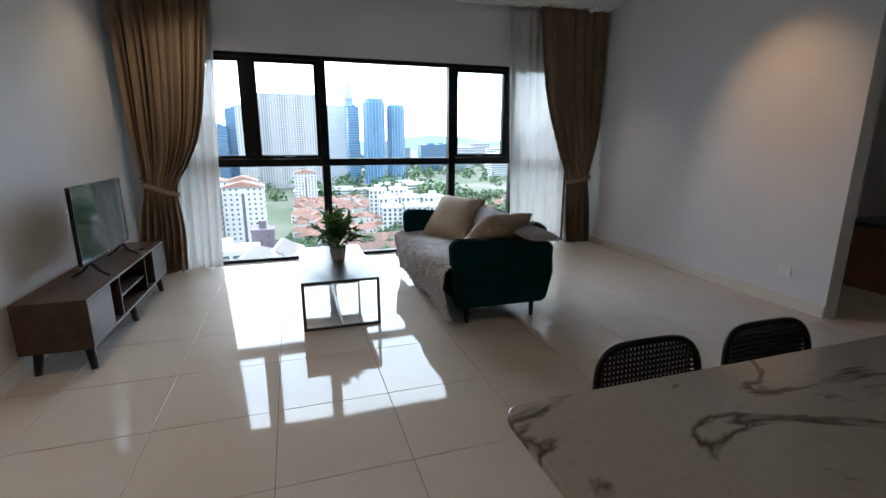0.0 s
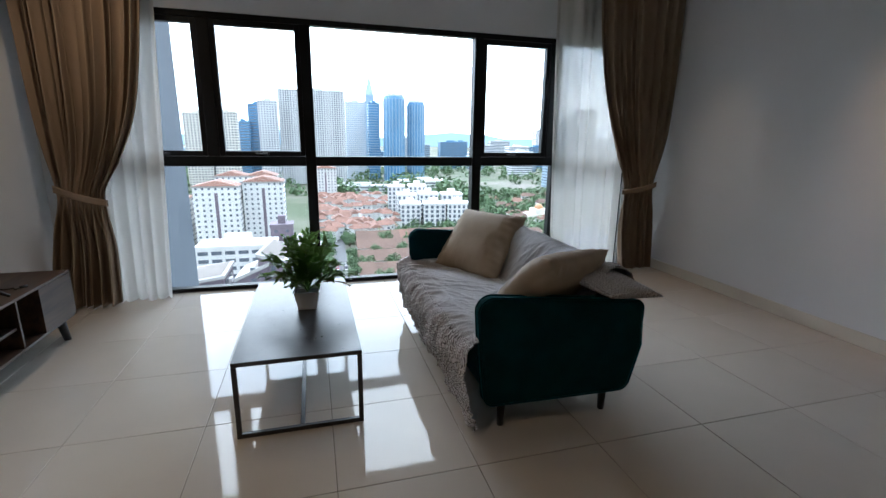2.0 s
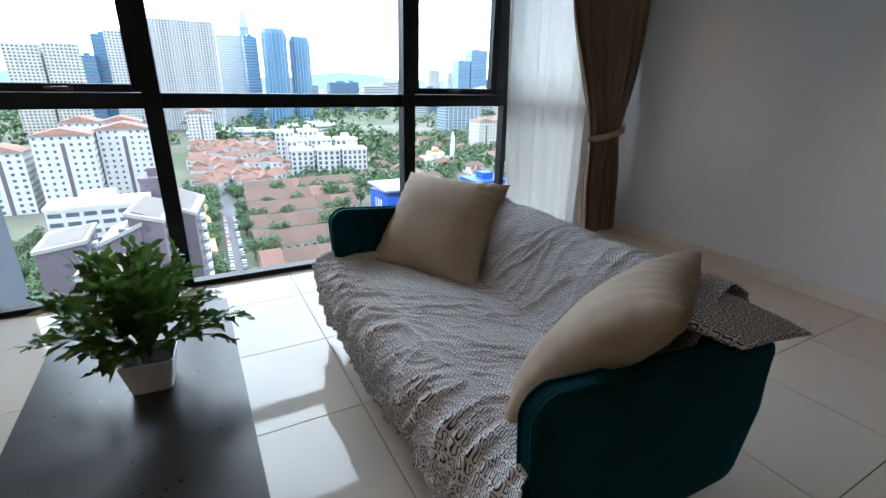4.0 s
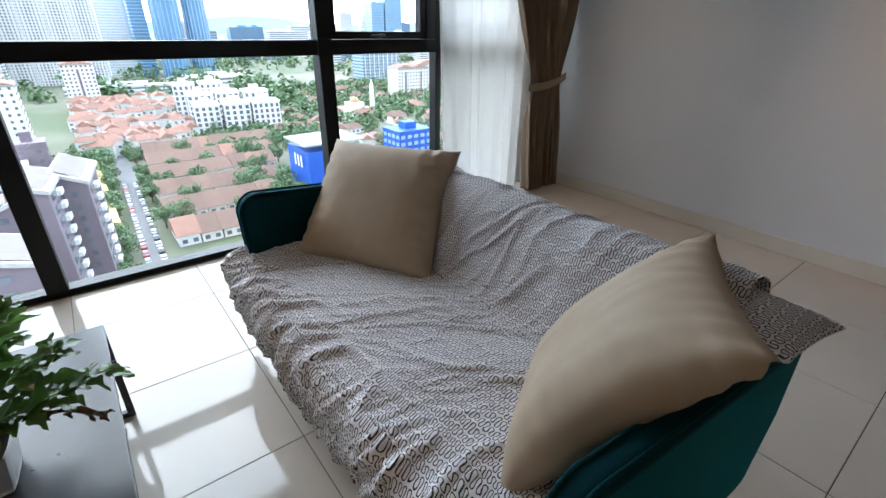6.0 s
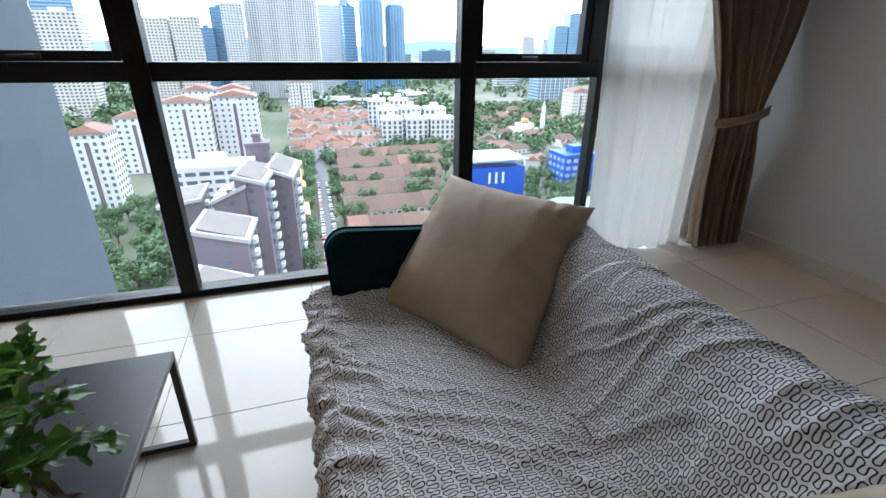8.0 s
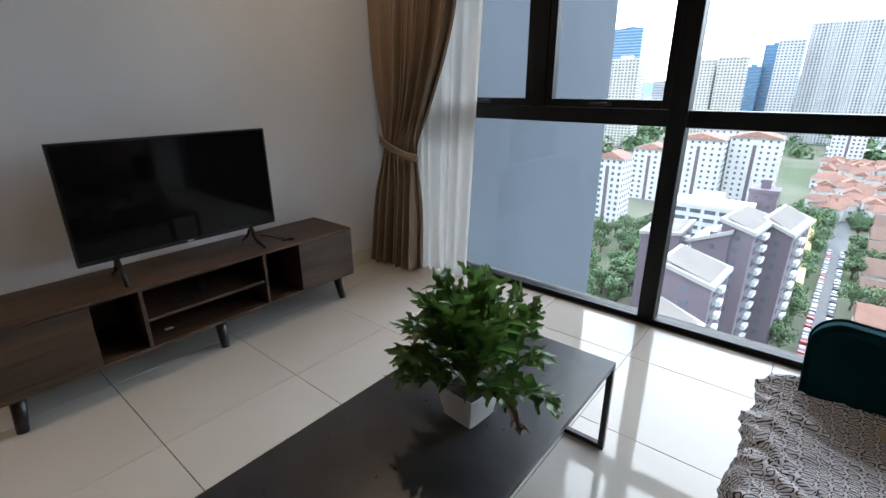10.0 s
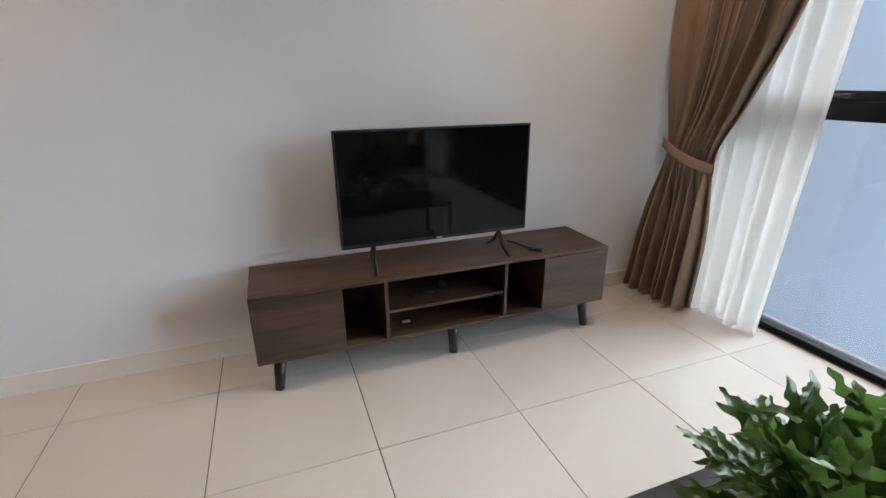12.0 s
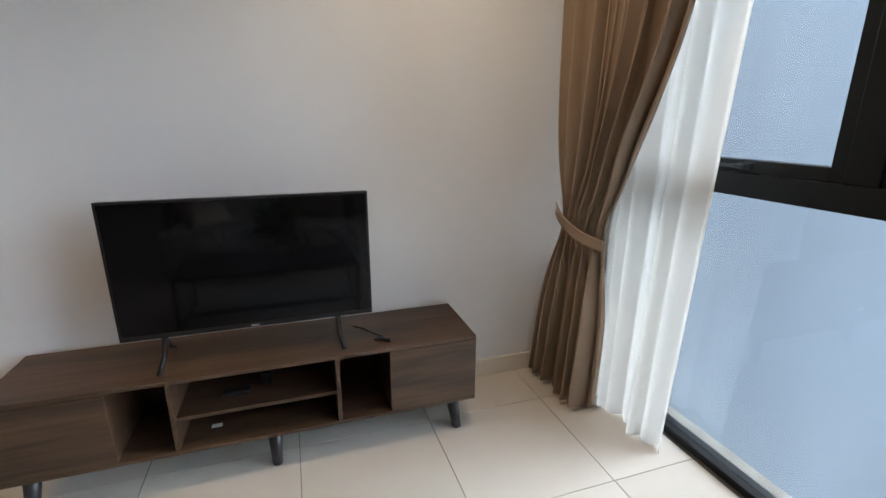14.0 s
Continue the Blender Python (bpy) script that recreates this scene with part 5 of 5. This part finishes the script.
def house(x, y, w, d, h, rz, wall, roof, label, category="house", hip=0.2):
    t = thing("house", label, category, (x, y, GZ), rz)
    blocks("wall", [(-w / 2, w / 2, -d / 2, d / 2, 0, h)], wall, t)
    o, r = 0.6, 0.30 * d
    v = [(-w / 2 - o, -d / 2 - o, h - 0.2), (w / 2 + o, -d / 2 - o, h - 0.2), (w / 2 + o, d / 2 + o, h - 0.2), (-w / 2 - o, d / 2 + o, h - 0.2), (-w / 2 - o + hip * w, 0, h + r), (w / 2 + o - hip * w, 0, h + r)]
    sheet("roof", v, [(0, 1, 5, 4), (1, 2, 5), (2, 3, 4, 5), (3, 0, 4), (3, 2, 1, 0)], roof, t)
    rows = []
    for f in range(max(1, int(h / 3))):
        for k in range(max(2, int(w / 3.5))):
            c = -w / 2 + (k + 0.5) * w / max(2, int(w / 3.5))
            rows.append((c - 0.8, c + 0.8, -d / 2 - 0.1, -d / 2 + 0.2, f * 3 + 0.9, f * 3 + 2.3))
    blocks("windows", rows, DARKWIN, t, "stuff")
    return t


# terrace rows with brown roofs beside the road
yard_spots = []
for row, (yy, xa, xb) in enumerate(((172, 17.5, 60), (196, 18.5, 64), (222, 20, 70), (248, 22, 78), (276, 24, 87), (302, 26, 96))):
    n = int((xb - xa) / 7)
    for k in range(n):
        if (k * 7 + row * 3) % 5 < 2:
            yard_spots.append((xa + 7 * (k + 0.5) + 1.5, yy + 10.5))
    for k in range(n):
        house(xa + 7 * (k + 0.5), yy + 0.25 * k * (1 if row % 2 else -1), 6.6, 14, 3.6 + (0.4 if k % 5 == 0 else 0), 0, CREAM if k % 4 else WHITEWALL, BROWNROOF if (k + row) % 9 else TERRACOTTA, "brown-roofed terrace house in a row", "house", 0.0)
# red-roofed houses beyond
for k in range(150):
    yy = rngc.uniform(312, 520)
    xx = rngc.uniform(2, 62) * yy / 330
    if 62 < xx < 125 and 335 < yy < 425:
        continue
    house(xx, yy, rngc.uniform(7.5, 11), rngc.uniform(7, 9.5), rngc.choice([7.5, 8.5, 10]), rngc.choice([-12, 8, 20, 75, 95]), WHITEWALL, TERRACOTTA, "white house with a red tiled roof")
for k in range(70):
    yy = rngc.uniform(205, 520)
    xx = rngc.uniform(100, 250) * yy / 300
    if xx < 108 and yy < 225 or 66 < xx < 125 and yy > 330 and yy < 425 or 120 < xx < 158 and yy < 225:
        continue
    house(xx, yy, rngc.uniform(8, 18), rngc.uniform(8, 13), rngc.choice([3.5, 4.5, 6]), rngc.choice([-20, -8, 10, 70]), rngc.choice([WHITEWALL, CREAM]), rngc.choice([BROWNROOF, BROWNROOF, TERRACOTTA]), "low house with a brown tiled roof")
house(112, 158, 34, 20, 6, -14, BLUEPAINT, SLATE, "low blue hall with a slate roof", "building")
house(86, 140, 26, 16, 5, -10, BLUEPAINT, SLATE, "low blue hall with a slate roof", "building")
house(150, 176, 30, 18, 6, -18, BLUEPAINT, SLATE, "low blue hall with a slate roof", "building")
mosque = thing("mosque", "cream mosque with a gold dome and a slim minaret", "building", (188, 361, GZ))
blocks("wall", [(-11, 11, -8, 8, 0, 6), (-6, 6, -6, 6, 6, 10)], CREAM, mosque)
b = bmesh.new()
bmesh.ops.create_uvsphere(b, u_segments=24, v_segments=12, radius=4, matrix=Matrix.Translation((0, 0, 10)))
part("dome", b, GOLD, mosque, "gold dome", smooth=True)
b = bmesh.new()
tube(b, [(17, 0, 0), (17, 0, 22), (17, 0, 27)], [2.2, 1.6, 0.2], 12)
part("minaret", b, WHITEWALL, mosque)

# the road and its parked cars
road = structure("road", boxes((-3.2, 3.2, -85, 85, GZ, GZ + 0.06)), ASPHALT, "straight grey street between trees and terraces", "road")
road.matrix_world = pose(12.3, 228, 0, 0, 0, -2.2)
CARPAINT = [material("car_paint", c, 0.3, vary=0.03, scale=1, coat=0.5) for c in ((0.6, 0.6, 0.6), (0.35, 0.03, 0.03), (0.05, 0.05, 0.06), (0.3, 0.31, 0.33))]


def car(paint):
    t = thing("parked_car", "small car parked at the side of the street", "car", (0, 0, -200), 0, "cars parked along the street")
    b = boxes((-0.85, 0.85, -2.0, 2.0, 0.35, 0.95), bevel=0.15)
    part("body", b, paint, t)
    b = bmesh.new()
    v = [b.verts.new(p) for p in ((-0.78, -1.6, 0.95), (0.78, -1.6, 0.95), (0.78, 1.1, 0.95), (-0.78, 1.1, 0.95), (-0.62, -1.2, 1.45), (0.62, -1.2, 1.45), (0.62, 0.45, 1.45), (-0.62, 0.45, 1.45))]
    for f in ((0, 1, 5, 4), (1, 2, 6, 5), (2, 3, 7, 6), (3, 0, 4, 7)):
        b.faces.new([v[i] for i in f])
    part("cabin_glass", b, DARKWIN, t)
    part("roof", boxes((-0.64, 0.64, -1.22, 0.47, 1.44, 1.49)), paint, t)
    for sx in (-1, 1):
        for yy in (-1.25, 1.25):
            b = bmesh.new()
            tube(b, [(sx * 0.70, yy, 0.32), (sx * 0.88, yy, 0.32)], 0.32, 12)
            part("wheel", b, BLACKPLASTIC, t)
    return t


protos = [car(p) for p in CARPAINT]
used = set()
for k in range(34):
    side = -1 if k % 2 else 1
    s = -82 + (k // 2) * 6.3 + rngc.uniform(-0.6, 0.6)
    pr = protos[k % 4] if rngc.random() < 0.5 else protos[(k * 7) % 4]
    m = road.matrix_world @ pose(side * 2.2, s, GZ + 0.06, 0, 0, 0 if side > 0 else 180)
    if pr.name in used:
        copy_thing(pr, m)
    else:
        used.add(pr.name)
        pr.matrix_basis = m


# trees
def leaf_cloud(rng, blobs, per, size):
    verts, faces = [], []
    for cx, cy, cz, r in blobs:
        for _ in range(per):
            d = Vector((rng.gauss(0, 1), rng.gauss(0, 1), rng.gauss(0, 0.8))).normalized() * r * rng.uniform(0.75, 1.08)
            c = Vector((cx, cy, cz)) + d
            n = (d.normalized() + Vector((rng.uniform(-0.7, 0.7), rng.uniform(-0.7, 0.7), rng.uniform(-0.2, 0.9)))).normalized()
            a = n.orthogonal().normalized() * size * rng.uniform(0.6, 1.3)
            b_ = n.cross(a).normalized() * size * rng.uniform(0.6, 1.3)
            k = len(verts)
            verts += [tuple(c - a), tuple(c - b_ * 0.8 + n * size * 0.25), tuple(c + a), tuple(c + b_ * 0.8 - n * size * 0.2)]
            faces.append((k, k + 1, k + 2, k + 3))
    return verts, faces


def tree(seed, height):
    rng = random.Random(seed)
    t = thing("tree", "broad leafy green tree beside the street", "tree", (0, 0, -300), 0, "city trees")
    b = bmesh.new()
    tube(b, [(0, 0, 0), (0.1, 0, height * 0.25), (0, 0.2, height * 0.55)], [0.35, 0.25, 0.12], 8)
    blobs = []
    for k in range(11):
        a, r = rng.uniform(0, 6.28), rng.uniform(0.12, 0.34) * height
        z = rng.uniform(0.42, 0.85) * height
        blobs.append((r * math.cos(a), r * math.sin(a), z, rng.uniform(0.12, 0.20) * height))
        tube(b, [(0, 0, height * 0.3), (r * 0.5 * math.cos(a), r * 0.5 * math.sin(a), z * 0.8), (r * math.cos(a), r * math.sin(a), z)], [0.14, 0.09, 0.03], 5)
    part("trunk", b, BARK, t)
    v, f = leaf_cloud(rng, blobs, 75, height * 0.035)
    sheet("crown", v, f, TREELEAF, t)
    return t


trees = [tree(k, 7.5 + 1.2 * k) for k in range(4)]
spots = list(yard_spots)
for k in range(60):
    s = rngc.uniform(140, 310)
    spots.append((9.0 + (s - 142) * 0.0385 - rngc.uniform(6.8, 10.5), s))
for k in range(12):
    s = rngc.uniform(180, 310)
    spots.append((9.0 + (s - 142) * 0.0385 + rngc.uniform(5.5, 7.0), s))
for k in range(40):
    spots.append((rngc.uniform(-62, -38), rngc.uniform(118, 200)))
for k in range(55):
    s = rngc.uniform(300, 500)
    spots.append((rngc.uniform(0.02, 0.40) * s, s))
for k in range(30):
    s = rngc.uniform(300, 345)
    spots.append((rngc.uniform(48, 130), s))
for k in range(62):
    s = rngc.uniform(190, 420)
    spots.append((rngc.uniform(0.36, 0.80) * s, s))
# gardens and verges between the blocks
for xa, xb, ya, yb, n in ((-34, -4, 205, 300, 45), (-75, -45, 120, 230, 40), (100, 128, 165, 240, 26), (56, 74, 150, 215, 16), (-6, 6, 275, 330, 16), (62, 100, 215, 300, 22), (150, 230, 180, 300, 40)):
    for _ in range(n):
        spots.append((rngc.uniform(xa, xb), rngc.uniform(ya, yb)))
spots.sort(key=lambda q: math.hypot(*q))
spots = [q for q in spots if not (70 < q[0] < 103 and q[1] < 212)]
NEAR_TREES = 290
for k, (x_, y_) in enumerate(spots[:NEAR_TREES]):
    pr = trees[k % 4]
    m = pose(x_, y_, GZ, 0, 0, rngc.uniform(0, 360))
    if k < 4:
        pr.matrix_basis = m
    else:
        copy_thing(pr, m)

verts, faces = [], []
rngw = random.Random(9)
for k in range(900):
    yy = rngw.uniform(430, 1300)
    ang = rngw.uniform(-0.6, 0.75)
    xx = yy * math.tan(ang)
    if noise.noise(Vector((xx * 0.006, yy * 0.006, 0))) < -0.12 or (ang < 0.18 and ang > -0.1 and yy < 560):
        continue
    r = rngw.uniform(6, 13)
    v, f = leaf_cloud(rngw, [(xx, yy, GZ + r * 0.7, r)], 34, 2.6)
    o = len(verts)
    verts += v
    faces += [tuple(i + o for i in q) for q in f]
for k in range(420):
    yy = rngw.uniform(300, 560)
    xx = rngw.uniform(0.30, 0.85) * yy
    if 66 < xx < 130 and 330 < yy < 425:
        continue
    r = rngw.uniform(3.0, 5.5)
    v, f = leaf_cloud(rngw, [(xx, yy, GZ + r * 0.9, r)], 40, 1.5)
    o = len(verts)
    verts += v
    faces += [tuple(i + o for i in q) for q in f]
for xx, yy in spots[NEAR_TREES:]:
    r = rngw.uniform(2.6, 4.2)
    v, f = leaf_cloud(rngw, [(xx, yy, GZ + r * 1.3, r), (xx + r * 0.7, yy + r * 0.4, GZ + r, r * 0.8), (xx - r * 0.6, yy, GZ + r * 0.9, r * 0.75)], 42, 0.75)
    o = len(verts)
    verts += v
    faces += [tuple(i + o for i in q) for q in f]
woodland = sheet("woodland", verts, faces, TREELEAF, None, "stuff")
tagged(woodland, "distant green woodland between the buildings", "trees")

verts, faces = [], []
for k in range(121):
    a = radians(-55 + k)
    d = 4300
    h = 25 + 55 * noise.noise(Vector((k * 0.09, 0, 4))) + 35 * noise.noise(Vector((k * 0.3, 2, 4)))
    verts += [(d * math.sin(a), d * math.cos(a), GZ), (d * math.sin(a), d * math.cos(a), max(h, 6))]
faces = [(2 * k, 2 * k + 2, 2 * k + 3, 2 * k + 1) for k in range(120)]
# distance haze is put into the ridge's blue colour and a weak glow
HAZE_HILL = bpy.data.materials.new("hills_painted_haze")
HAZE_HILL.use_nodes = True
HAZE_HILL.node_tree.nodes["Principled BSDF"].inputs["Base Color"].default_value = (0.25, 0.36, 0.45, 1)
HAZE_HILL.node_tree.nodes["Principled BSDF"].inputs["Emission Color"].default_value = (0.45, 0.66, 0.85, 1)
HAZE_HILL.node_tree.nodes["Principled BSDF"].inputs["Emission Strength"].default_value = 0.55
hills = sheet("backdrop_hills", verts, faces, HAZE_HILL, None, "structure")
tagged(hills, "hills along the horizon with blue haze painted in", "hills")

# ---- floor tiles ----
tile_mesh = {}
GX, GY, PITCH = -1.283, 2.479, 0.6035


def tile(i, j):
    x0, y0 = GX + i * PITCH + 0.0015, GY + j * PITCH + 0.0015
    x1, y1 = min(x0 + PITCH - 0.003, 8.0), min(y0 + PITCH - 0.003, NY - 0.001)
    x0, y0 = max(x0, WX + 0.001), max(y0, SY + 0.001)
    if x1 - x0 < 0.02 or y1 - y0 < 0.02:
        return
    key = (round(x1 - x0, 3), round(y1 - y0, 3))
    if key not in tile_mesh:
        bm = boxes((0, key[0], 0, key[1], -0.004, 0.0), bevel=0.0012, seg=1)
        ob = part("tile", bm, TILE, floor)
        tile_mesh[key] = ob.data
    else:
        ob = new("tile", tile_mesh[key])
        ob.parent = floor
    ob.location = (x0, y0, 0)


rest = []
for i in range(-1, 16):
    for j in range(-13, 6):
        if j >= -6 and i < 10:
            tile(i, j)
            continue
        x0, y0 = max(GX + i * PITCH + 0.0015, WX + 0.001), max(GY + j * PITCH + 0.0015, SY + 0.001)
        x1, y1 = min(GX + (i + 1) * PITCH - 0.0015, 8.0), min(GY + (j + 1) * PITCH - 0.0015, NY - 0.001)
        if x1 - x0 > 0.02 and y1 - y0 > 0.02 and not (x0 > EX - 0.2 and y1 > 4.0):
            rest.append((x0, x1, y0, y1, -0.004, 0.0))
blocks("far_tiles", rest, TILE, floor, "stuff")
